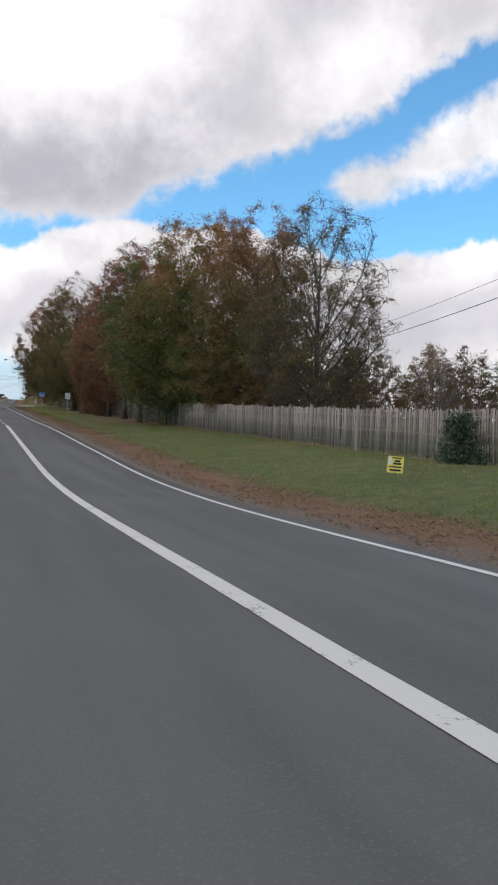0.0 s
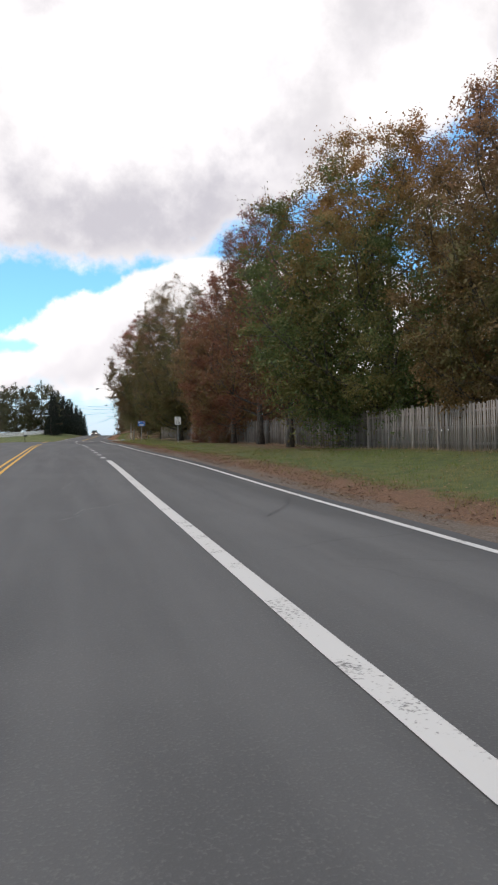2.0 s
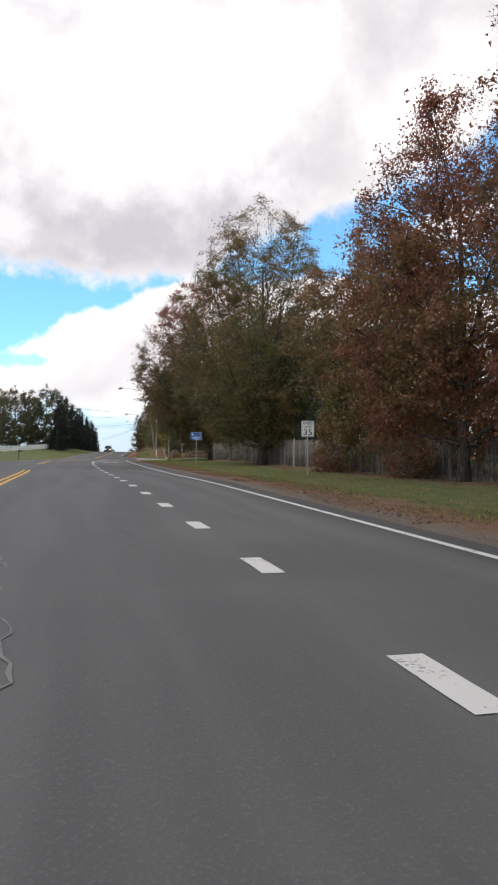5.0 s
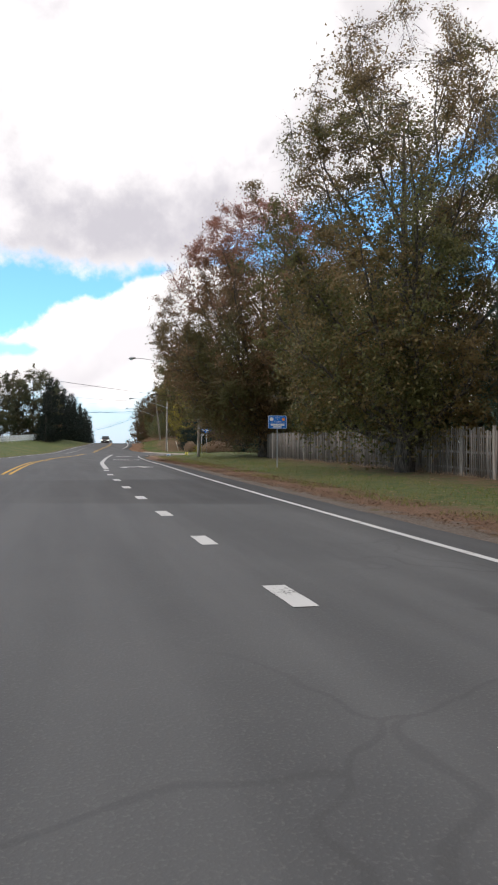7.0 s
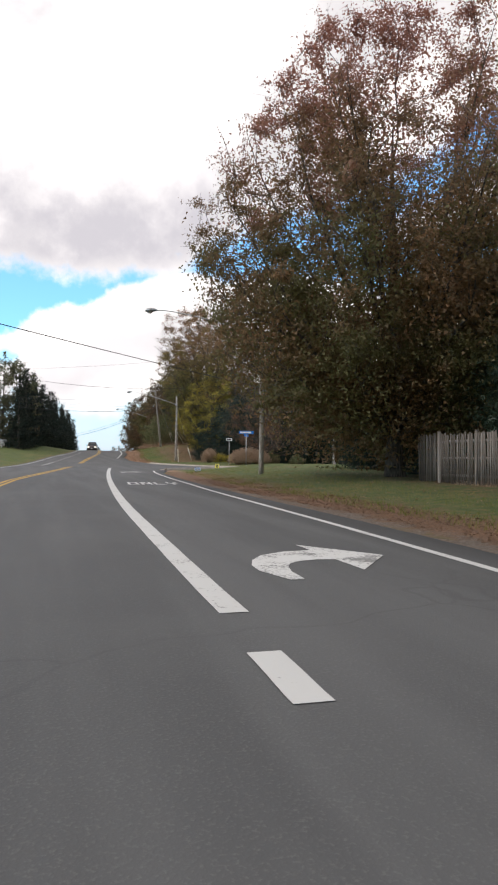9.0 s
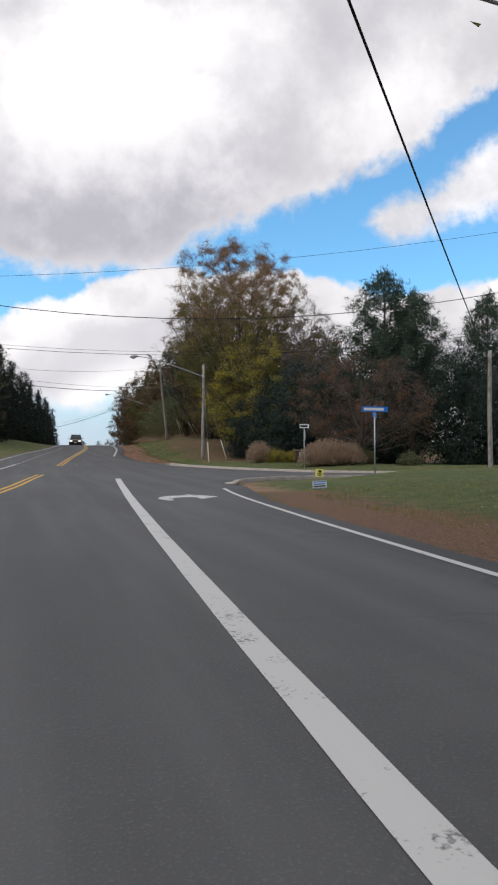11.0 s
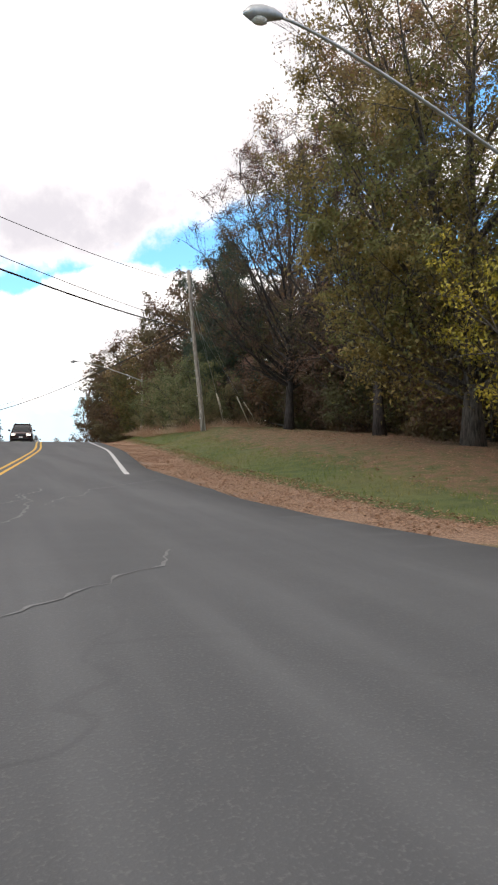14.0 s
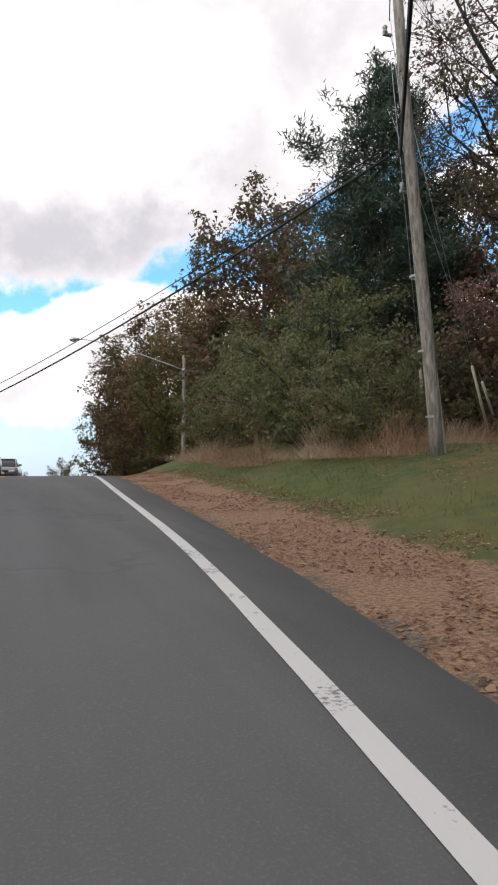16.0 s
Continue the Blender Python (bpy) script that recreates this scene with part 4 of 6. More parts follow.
    plant(ash, "ash_tree", "tall half-bare ash with purple-brown leaves", "tree", 24.6, 231.0)
    plant(ash, "ash_tree", "half-bare ash with brown leaves at the edge of the wood", "tree", 25.2, 221.0, 110.0, 1.0)
    plant(c("bank_pine", 34, 14.6, 4.2, 0.6, "pine", airy=True, clump=0.30, density=7.0), "pine_tree", "shaggy blue-green pine behind the utility pole", "tree", 25.0, 244.0)
    brown = t("brown_maple", 26, 9.0, 3.8, 0.2, 5000, 0.22, "brown", limbs=14, boughs=6, fill=0.4, thin=0.2, core=0.2, trunk=0.014)
    for x, y, s, r in ((26.5, 235.5, 0.85, 0), (28.0, 219.0, 0.9, 70), (29.5, 228.0, 1.0, 160), (31.0, 212.0, 0.9, 230), (33.0, 240.0, 1.05, 30), (27.0, 249.0, 1.0, 100), (26.5, 214.0, 0.7, 10)):
        plant(brown, "maple_tree", "low brown-leaved tree in the shade of the wood", "tree", x, y, r, s, "brown trees in the wood")
    wood_a = t("wood_bronze", 27, 15.0, 5.0, 0.3, 13000, 0.23, "brown", limbs=20, boughs=6, fill=0.8, thin=0.15, core=0.5, gaps=0.8, trunk=0.014)
    wood_b = t("wood_olive", 28, 14.0, 5.2, 0.3, 13000, 0.23, "olive", limbs=20, boughs=6, fill=0.8, thin=0.15, core=0.5, gaps=0.8, trunk=0.014)
    for i, (x, y, s) in enumerate(((25.0, 257.0, 1.05), (28.5, 250.0, 0.95), (28.5, 262.0, 1.05), (26.5, 272.0, 0.95), (23.8, 281.0, 1.0), (25.4, 274.0, 0.95), (22.8, 288.0, 0.95), (25.0, 292.0, 0.9), (27.0, 304.0, 0.9), (29.0, 316.0, 0.8), (34.5, 256.0, 1.1), (36, 225, 0.95), (38, 208, 0.9), (42, 240, 1.0), (33.0, 330.0, 0.7), (33.0, 272.0, 1.1), (33.5, 217.0, 0.9), (34.0, 233.0, 1.0), (31.5, 244.0, 0.95))):
        m = wood_a if i % 2 == 0 else wood_b
        plant(m, "oak_tree", "bronze roadside oak in the wood" if i % 2 == 0 else "olive roadside oak in the wood", "tree", x, y, i * 67.0, s, "oaks of the wood")
    # far trees behind the fence
    for i, (x, y, s) in enumerate(((44, 58, 0.6), (40, 68, 0.7), (50, 72, 0.75), (36, 78, 0.7), (58, 66, 0.65), (33, 90, 0.8), (62, 50, 0.6), (54, 42, 0.55), (30, 102, 0.85), (30, 116, 0.9), (30, 130, 0.85), (48, 90, 0.8), (29, 143, 0.85), (32, 155, 0.7), (62, 34, 0.6))):
        plant(brown if i % 3 == 1 else (wood_b if i % 3 else wood_a), "tree", "autumn tree behind the board fence", "tree", x, y, i * 51.0, s if i % 3 != 1 else s * 1.35, "trees behind the fence")
    for i, (x, y, s) in enumerate(((25.5, 49, 0.62), (29.5, 46, 0.5), (33.5, 43, 0.55), (37.5, 39, 0.5), (30.5, 55, 0.7), (43, 44, 0.62), (23.5, 57, 0.6), (47, 38, 0.6))):
        plant(brown, "tree", "low brown tree behind the board fence", "tree", x, y, i * 63.0, s, "trees behind the fence")
    bare_far = t("bare_far", 29, 10.0, 3.4, 1.5, 1500, 0.12, "bronze", bare=0.8, limbs=20, core=0.0, bark=BARK_PALE, twigs=2, climb=1.9, peak=0.6)
    for i, (x, y, s) in enumerate(((33, 58, 0.85), (38, 54, 0.8), (27.5, 62, 0.8))):
        plant(bare_far, "tree", "bare pale tree behind the board fence", "tree", x, y, i * 77.0, s, "bare trees behind the fence")
    plant(c("yard_pine", 35, 7.6, 2.2, 0.6, "pine", airy=True, clump=0.28, density=1.4), "pine_tree", "dark pine in the yard behind the board fence", "tree", 38.0, 45.5)
    # scrub on the bank
    scrub = t("scrub", 36, 5.4, 3.6, 0.0, 13000, 0.135, "scrub", limbs=22, boughs=6, thin=0.1, core=0.12, trunk=0.014, fill=0.6)
    for i, (x, y, s) in enumerate(((21.2, 241.0, 0.95), (23.0, 247.0, 1.05), (22.2, 252.5, 0.85), (20.4, 237.2, 0.55), (25.5, 261.0, 0.7))):
        plant(scrub, "honeysuckle_bush", "tall grey-green honeysuckle thicket on the bank", "bush", x, y, i * 73.0, s, "thicket on the bank")
    thicket = t("brown_thicket", 45, 6.4, 3.6, 0.0, 12000, 0.125, "purple", limbs=18, boughs=6, thin=0.2, core=0.10, trunk=0.012, fill=0.6)
    for i, (x, y, s) in enumerate(((28.5, 217.0, 1.0), (30.0, 222.5, 1.35), (28.0, 227.0, 1.0), (29.0, 232.0, 1.3), (30.5, 212.0, 1.35), (26.0, 238.8, 0.9))):
        plant(thicket, "bush", "purple-brown twiggy thicket at the edge of the wood", "bush", x, y, i * 57.0, s, "thickets at the edge of the wood")
    under = t("undergrowth", 37, 4.4, 3.4, 0.0, 1700, 0.26, "brown", fill=0.4, limbs=8, boughs=4, thin=0.2, core=0.2, trunk=0.012)
    spots = [(30 + 3.0 * (i % 3), 207 + i * 3.6) for i in range(12)] + [(19.5 + 2.2 * (i % 2), 44 + i * 5.2) for i in range(20)] + [(21.5, 152.0), (24.0, 158.0), (27.0, 151.0), (26.0, 163.5)] + [(-44.0 + 5.2 * i, 235.0 + 2.0 * (i % 2)) for i in range(9)]
    for i, (x, y) in enumerate(spots):
        plant(under, "bush", "dark brown undergrowth in the shade of the trees", "bush", x, y, i * 47.0, 0.75 + 0.3 * ((i * 7) % 5) / 5, "undergrowth")
    low = t("fence_bush", 44, 2.6, 1.7, 0.0, 2600, 0.12, "red", limbs=14, boughs=5, thin=0.2, core=0.05, trunk=0.012, tuft=0.22)
    for i, (x, y, s) in enumerate(((14.3, 88.5, 0.7), (14.2, 98.5, 0.7))):
        plant(low, "bush", "low russet sapling growth before the board fence", "bush", x, y, i * 59.0, s, "saplings before the fence")
    # the far side of the road
    cedar = c("cedar", 38, 12.6, 2.7, 0.2, "cedar", clump=0.50, density=0.36)
    for i in range(22):
        y = 224 + i * 4.6
        x = lane(y) - 14.9 + 0.5 * math.sin(i * 2.3)
        plant(cedar, "cedar_tree", "dense dark cedar in a row on the grass bank", "tree", x, y, i * 61.0, 0.84 + 0.16 * ((i * 5) % 7) / 7, "row of cedars")
    left = t("left_oak", 39, 14.5, 6.4, 1.0, 12000, 0.36, "grey", limbs=20, thin=0.1, core=0.3, trunk=0.014, fill=0.9, peak=0.5)
    for i, (x, y, s) in enumerate(((-5.5, 236, 1.0), (-12, 231, 0.95), (-19, 238, 1.0), (-26, 233, 0.85), (-33, 240, 0.9), (-40, 236, 0.8))):
        plant(left, "oak_tree", "grey-green oak behind the white fence", "tree", x, y, i * 83.0, s, "oaks behind the white fence")
    # the end of the road in the distance
    for i, (x, y, s) in enumerate(((30, 420, 1.0), (38, 430, 0.8), (47, 425, 0.9), (56, 440, 1.0), (22, 445, 0.8), (66, 435, 0.9))):
        plant(wood_b if i % 2 else wood_a, "tree", "distant autumn tree beyond the crest", "tree", x, y, i * 40.0, s, "distant trees")


build_trees()


# ---------- fences ----------
def wedge_board(name, w, t, h, cut):
    """A fence board with a sawn, slightly slanting top."""
    v = [(-t / 2, -w / 2, 0), (t / 2, -w / 2, 0), (t / 2, w / 2, 0), (-t / 2, w / 2, 0),
         (-t / 2, -w / 2, h + cut), (t / 2, -w / 2, h + cut), (t / 2, w / 2, h - cut), (-t / 2, w / 2, h - cut)]
    f = [(0, 3, 2, 1), (4, 5, 6, 7), (0, 1, 5, 4), (1, 2, 6, 5), (2, 3, 7, 6), (3, 0, 4, 7)]
    return np.array(v, float), np.array(f)


def build_board_fence():
    rng = np.random.default_rng(5)
    x0, ya, yb = 15.5, 14.0, 140.2
    fence = thing("board_fence", "tall weathered grey fence of upright wooden boards along the lawn", "fence", (x0, ya, land(x0, ya)))
    z0 = land(x0, ya)

    def foot(y):
        return land(x0, y) - z0

    kinds = [mesh_of("board", *wedge_board("board", w, 0.02, h, c), BOARD) for w, h, c in ((0.078, 1.86, 0.004), (0.074, 1.90, -0.006), (0.082, 1.83, 0.003), (0.076, 1.88, 0.01))]
    rest = []
    y, i = ya, 0
    while y < yb:
        lean, drop = rng.normal(0, 0.010), rng.normal(0, 0.018)
        patch = 0.05 * noise.noise((y * 0.4, 0, 3.0))
        if 14.0 <= y <= 57.0 and i < 300:
            ob = child("board", kinds[i % 4], fence)
            ob.matrix_basis = Matrix.Translation((rng.normal(0, 0.004), y - ya, foot(y) + 0.03 + drop + patch)) @ Matrix.Rotation(lean, 4, "X")
            i += 1
        else:
            v, f = wedge_board("board", 0.078 + rng.normal(0, 0.004), 0.02, 1.87 + rng.normal(0, 0.03), rng.normal(0, 0.006))
            v = v + np.array([0, y - ya, foot(y) + 0.03 + drop + patch]) + np.stack([np.zeros(8), -v[:, 2] * lean * 1.6, np.zeros(8)], 1)
            rest.append((v, f))
        y += 0.142 + (0.10 if rng.uniform() < 0.008 else 0.0)
    ob = child("boarding", mesh_of("boarding", *joined(rest), BOARD), fence)
    tagged(ob, "grey boarding of the far stretch", kind="stuff")
    k = 0
    y = ya
    while y <= yb + 0.1:
        bm = bmesh.new()
        tall = 2.0 + rng.normal(0, 0.02)
        box(bm, (0.0, 0, tall / 2 - 0.2), (0.10, 0.10, tall + 0.4), 0.008)
        box(bm, (0.0, 0, tall + 0.015), (0.125, 0.125, 0.03), 0.008)
        bmesh.ops.rotate(bm, verts=bm.verts, matrix=Matrix.Rotation(rng.normal(0, 0.012), 3, "X"))
        bmesh.ops.translate(bm, verts=bm.verts, vec=(-0.035 if k % 3 == 0 else 0.045, y - ya, foot(y)))
        part("post", bm, POLE_WOOD if k % 4 == 0 else BOARD, fence)
        if y + 2.44 < yb + 0.5:
            for h in (0.32, 0.98, 1.62):
                a, b = np.array([0.035, y - ya, foot(y) + h]), np.array([0.035, min(y + 2.44, yb) - ya, foot(min(y + 2.44, yb)) + h])
                v = np.concatenate([[p + np.array(o) for o in ((-0.018, 0, -0.045), (0.02, 0, -0.045), (0.02, 0, 0.045), (-0.018, 0, 0.045))] for p in (a, b)])
                f = np.array([(0, 1, 5, 4), (1, 2, 6, 5), (2, 3, 7, 6), (3, 0, 4, 7), (0, 3, 2, 1), (4, 5, 6, 7)])
                child("rail", mesh_of("rail", v, f, BOARD), fence)
        y += 2.44
        k += 1


def build_white_fence():
    pts = [(-30.0, 182.0), (-13.0, 188.0), (-9.0, 206.0), (-4.5, 226.0)]
    ox, oy = pts[1]
    fence = thing("white_fence", "long low white rail fence with pickets on the grass bank", "fence", (ox, oy, 0))
    pick = []
    for (xa, ya), (xb, yb) in zip(pts[:-1], pts[1:]):
        n = int(math.hypot(xb - xa, yb - ya) / 2.4)
        for i in range(n + 1):
            s = i / n
            x, y = xa + (xb - xa) * s, ya + (yb - ya) * s
            z = land(x, y)
            box_part("post", (x - ox, y - oy, z + 0.55), (0.13, 0.13, 1.3), WHITE_VINYL, fence, 0.01)
            if i < n:
                s2 = (i + 1) / n
                x2, y2 = xa + (xb - xa) * s2, ya + (yb - ya) * s2
                z2 = land(x2, y2)
                for h in (0.30, 0.68, 1.06):
                    child("rail", mesh_of("rail", *rods([(x - ox, y - oy, z + h)], [(x2 - ox, y2 - oy, z2 + h)], 0.06, 0.06, 4), WHITE_VINYL), fence)
                for k in range(1, 8):
                    q = k / 8
                    p = (x + (x2 - x) * q - ox, y + (y2 - y) * q - oy, z + (z2 - z) * q)
                    pick.append(rods([(p[0], p[1], p[2] + 0.22)], [(p[0], p[1], p[2] + 1.12)], 0.035, 0.035, 4))
    tagged(child("pickets", mesh_of("pickets", *joined(pick), WHITE_VINYL), fence), kind="stuff")


# ---------- poles, lamps and wires ----------
def hang(a, b, sag, n=24):
    t = np.linspace(0, 1, n)[:, None]
    p = np.array(a) * (1 - t) + np.array(b) * t
    p[:, 2] -= sag * 4 * t[:, 0] * (1 - t[:, 0])
    return p


def wire(label, a, b, sag, r):
    tagged(new("overhead_wire", mesh_of("overhead_wire", *tube(hang(a, b, sag), r, 5), CABLE)), label, "wire")


def utility_pole(x, y, top, label, lamp=None, conduit=False, brackets=(), r=0.135, sink=0.3, lean=0.0):
    z = land(x, y)
    ob = thing("utility_pole", label, "utility pole", (x, y, z))
    h = top - z
    zs = np.linspace(-sink, h, 9)
    sway = 0.03 * np.sin(zs * 0.7 + x) + lean * zs / h
    child("pole", mesh_of("pole", *tube(np.stack([sway, sway * 0.4, zs], 1), np.linspace(r * 1.1, r * 0.75, 9), 12), POLE_WOOD), ob)
    if lamp:
        l = np.array(lamp) - np.array([x, y, z])
        a = np.array([0, 0, h - 1.0])
        t = np.linspace(0, 1, 14)[:, None]
        ctrl = np.array([l[0] * 0.75, l[1] * 0.75, l[2] + 0.12])
        arm_line = (1 - t) ** 2 * a + 2 * t * (1 - t) * ctrl + t ** 2 * (l + np.array([0.35 if l[0] < 0 else -0.35, 0, 0.06]))
        arm = child("lamp_arm", mesh_of("lamp_arm", *tube(arm_line, np.linspace(0.038, 0.026, 14), 8), STEEL), ob, "bent galvanised lamp arm")
        child("bracket", mesh_of("bracket", *tube([(0, 0, h - 1.12), (0, 0, h - 0.88)], [r * 0.85 + 0.02, r * 0.82 + 0.02], 12), STEEL), ob)
        s = 1 if l[0] > 0 else -1
        head_line = [l + np.array([-s * 0.36, 0, 0.07]), l + np.array([-s * 0.2, 0, 0.08]), l + np.array([0, 0, 0.05]), l + np.array([s * 0.2, 0, 0.02]), l + np.array([s * 0.33, 0, -0.01])]
        head = child("lamp_head", mesh_of("lamp_head", *tube(head_line, [0.05, 0.10, 0.14, 0.12, 0.03], 12), STEEL), ob, "grey cobra-head street lamp")
        bm = bmesh.new()
        bmesh.ops.create_uvsphere(bm, u_segments=12, v_segments=8, radius=0.11)
        bmesh.ops.scale(bm, vec=(1.3, 0.9, 0.7), verts=bm.verts)
        bmesh.ops.translate(bm, vec=l + np.array([s * 0.05, 0, -0.07]), verts=bm.verts)
        part("lens", bm, LENS, head)
    for dz, dx in brackets:
        bm = bmesh.new()
        at = lean * (h - dz) / h
        box(bm, ((dx + at) / 2, 0, h - dz), (abs(dx - at) + 0.1, 0.07, 0.06), 0.008)
        part("bracket", bm, STEEL, ob)
        pts = [(dx, 0, h - dz + k * 0.05) for k in range(5)]
        child("insulator", mesh_of("insulator", *tube(pts, [0.03, 0.06, 0.035, 0.06, 0.025], 8), SIGN_BACK), ob)
    if conduit:
        child("conduit", mesh_of("conduit", *tube([(r * 1.05, -r * 0.5, -0.1), (r * 1.0 + lean * 2.5 / h, -r * 0.45, 2.5), (r * 0.9 + lean * 4.6 / h, -r * 0.4, 4.6)], 0.055, 8), WHITE_VINYL), ob, "pale cable guard strapped to the pole")
        for zz in (0.8, 2.2, 3.8):
            child("strap", mesh_of("strap", *tube([(lean * zz / h, 0, zz), (lean * zz / h, 0, zz + 0.05)], [r + 0.02, r + 0.02], 12, False), STEEL), ob)
    return ob


def guy(anchor, pole_top, label, guard=2.3):
    """A stay wire with its pale plastic guard at the foot."""
    ob = thing("guy_wire", label, "guy wire", anchor, "guy wires")
    d = np.array(pole_top) - np.array(anchor)
    u = d / np.linalg.norm(d)
    child("wire", mesh_of("wire", *tube([(0, 0, 0), tuple(d * 0.5), tuple(d)], 0.008, 4), STEEL), ob)
    child("guard", mesh_of("guard", *tube([tuple(u * -0.1), tuple(u * guard * 0.5), tuple(u * guard)], 0.042, 8), GUARD), ob, "pale plastic guard")


LENS = plain("lamp_lens", (0.55, 0.55, 0.52), 0.25, 0.0, 0.05)
GUARD = plain("cream_plastic", (0.62, 0.58, 0.48), 0.5, 0.0, 0.08)


def build_poles():
    utility_pole(16.25, 200.8, 13.4, "weathered wooden utility pole with a long street lamp arm", (10.4, 199.9, 13.62))
    utility_pole(12.25, 152.0, 12.9, "wooden utility pole with a street lamp beside the great oak", (6.15, 153.4, 13.15))
    utility_pole(23.0, 267.0, 16.4, "wooden utility pole with a street lamp near the crest", (15.95, 269.0, 17.4))
    utility_pole(19.4, 232.6, 18.3, "tall leaning wooden utility pole with a pale cable guard", None, True, ((0.05, -0.75), (0.95, -1.1), (4.35, -0.75)), 0.14, lean=-1.1)
    utility_pole(-14.9, 176.0, 16.2, "wooden utility pole with a street lamp across the road", (-11.2, 175.1, 15.6), brackets=((0.3, 0.3),))
    utility_pole(27.5, 165.0, 16.4, "wooden utility pole beside the side street", brackets=((0.3, -0.3),))
    utility_pole(-14.5, 124.0, 12.0, "wooden utility pole across the road", brackets=((0.3, 0.3),))
    utility_pole(27.5, 178.0, 11.6, "short wooden utility pole beside the side street", brackets=((0.3, -0.3),))
    utility_pole(1.0, 287.0, 13.0, "wooden utility pole beyond the crest", brackets=((0.3, 0.3),))
    utility_pole(26.0, 16.0, 12.2, "wooden utility pole behind the board fence", brackets=((0.3, 0.3),))
    utility_pole(41.0, 93.0, 12.6, "wooden utility pole behind the board fence", brackets=((0.3, 0.3),))
    for a, p in (((16.0, 197.85), (16.2, 200.7, 12.9)), ((18.0, 199.9), (16.35, 200.8, 11.8))):
        guy((*a, land(*a)), p, "stay wire with a pale guard beside the lamp pole", 1.65)
    for a, z in (((22.2, 236.6), 17.8), ((22.9, 238.2), 16.8), ((24.2, 236.9), 17.4), ((25.2, 237.6), 15.6)):
        guy((*a, land(*a)), (18.5, 232.7, z), "stay wire with a pale guard behind the tall pole", 2.6)
    wire("thick black cable slung over the road", (18.5, 232.4, 14.62), (-14.9, 176.0, 11.1), 1.25, 0.03)
    wire("thin black wire slung over the road", (18.5, 232.4, 14.95), (-14.9, 176.0, 11.4), 1.15, 0.012)
    wire("thin black wire from the pole top", (18.35, 232.5, 17.6), (-14.9, 176.0, 11.7), 1.75, 0.012)
    wire("sagging black cable towards the crest", (18.4, 232.7, 14.72), (1.0, 287.0, 11.6), 1.3, 0.03)
    wire("sagging black wire towards the crest", (18.4, 232.7, 14.95), (1.0, 287.0, 11.9), 1.15, 0.015)
    wire("thin wire across the junction", (-14.9, 176.0, 12.35), (27.5, 165.0, 15.75), 1.48, 0.007)
    wire("wavy black cable across the junction", (-14.9, 176.6, 15.4), (27.5, 164.4, 13.8), 3.9, 0.015)
    wire("thin wire across the junction", (-14.9, 176.6, 12.45), (27.5, 164.0, 11.8), 2.9, 0.009)
    wire("thin wire across the junction", (-14.9, 176.6, 12.58), (27.5, 164.0, 11.91), 2.9, 0.006)
    wire("thin wire across the road", (-14.5, 124.0, 9.3), (27.5, 178.0, 10.9), 0.3, 0.018)
    wire("thin wire behind the fence", (26.0, 16.0, 11.6), (41.0, 93.0, 12.0), 0.8, 0.015)
    wire("thin wire behind the fence", (26.0, 16.0, 10.5), (41.0, 93.0, 10.9), 0.9, 0.024)


# ---------- signs ----------
def lettering(name, text, size, place, mat, parent, turn=(90, 0, 0), width=None):
    """Words as a mesh part, centred on their place, facing -y."""
    c = bpy.data.curves.new(name, "FONT")
    c.body, c.size, c.align_x, c.align_y, c.extrude = text, size, "CENTER", "CENTER", 0.001
    c.resolution_u = 2
    tmp = new(name, c)
    me = bpy.data.meshes.new_from_object(tmp.evaluated_get(bpy.context.evaluated_depsgraph_get()))
    bpy.data.objects.remove(tmp)
    me.materials.clear()
    me.materials.append(mat)
    ob = child(name, me, parent)
    ob.matrix_basis = pose(*place, *turn)
    if width:
        ob.scale = (width / max(max(v.co.x for v in me.vertices) - min(v.co.x for v in me.vertices), 0.01), 1, 1)
    return ob


def plate(bm, w, h, t=0.006, r=0.04, at=(0, 0, 0)):
    """A sign plate with rounded corners, standing in the x-z plane."""
    pts = []
    for cx, cz, a0 in ((w / 2 - r, h / 2 - r, 0), (-w / 2 + r, h / 2 - r, 90), (-w / 2 + r, -h / 2 + r, 180), (w / 2 - r, -h / 2 + r, 270)):
        for k in range(5):
            a = radians(a0 + k * 22.5)
            pts.append((cx + r * math.cos(a), cz + r * math.sin(a)))
    front = [bm.verts.new((x + at[0], at[1] - t / 2, z + at[2])) for x, z in pts]
    back = [bm.verts.new((x + at[0], at[1] + t / 2, z + at[2])) for x, z in pts]
    bm.faces.new(front)
    bm.faces.new(back[::-1])
    for i in range(len(pts)):
        j = (i + 1) % len(pts)
        bm.faces.new((front[j], front[i], back[i], back[j]))
    bmesh.ops.recalc_face_normals(bm, faces=bm.faces[:])


def plate_part(name, w, h, at, mat, parent, label="", t=0.006, r=0.04):
    bm = bmesh.new()
    plate(bm, w, h, t, r, at)
    return part(name, bm, mat, parent, label)


def bar(parent, w, h, x, z, mat, y=-0.006):
    plate_part("text_bar", w, h, (x, y, z), mat, parent, "", 0.003, min(w, h) * 0.2)


def sign_post(parent, h, r=0.03):
    bm = bmesh.new()
    for x, y, sx, sy in ((0, 0.028, 0.055, 0.006), (-0.025, 0.045, 0.006, 0.034), (0.025, 0.045, 0.006, 0.034)):
        box(bm, (x, y, h / 2 - 0.2), (sx, sy, h + 0.4), 0.001)
    part("post", bm, STEEL, parent, "galvanised channel post")


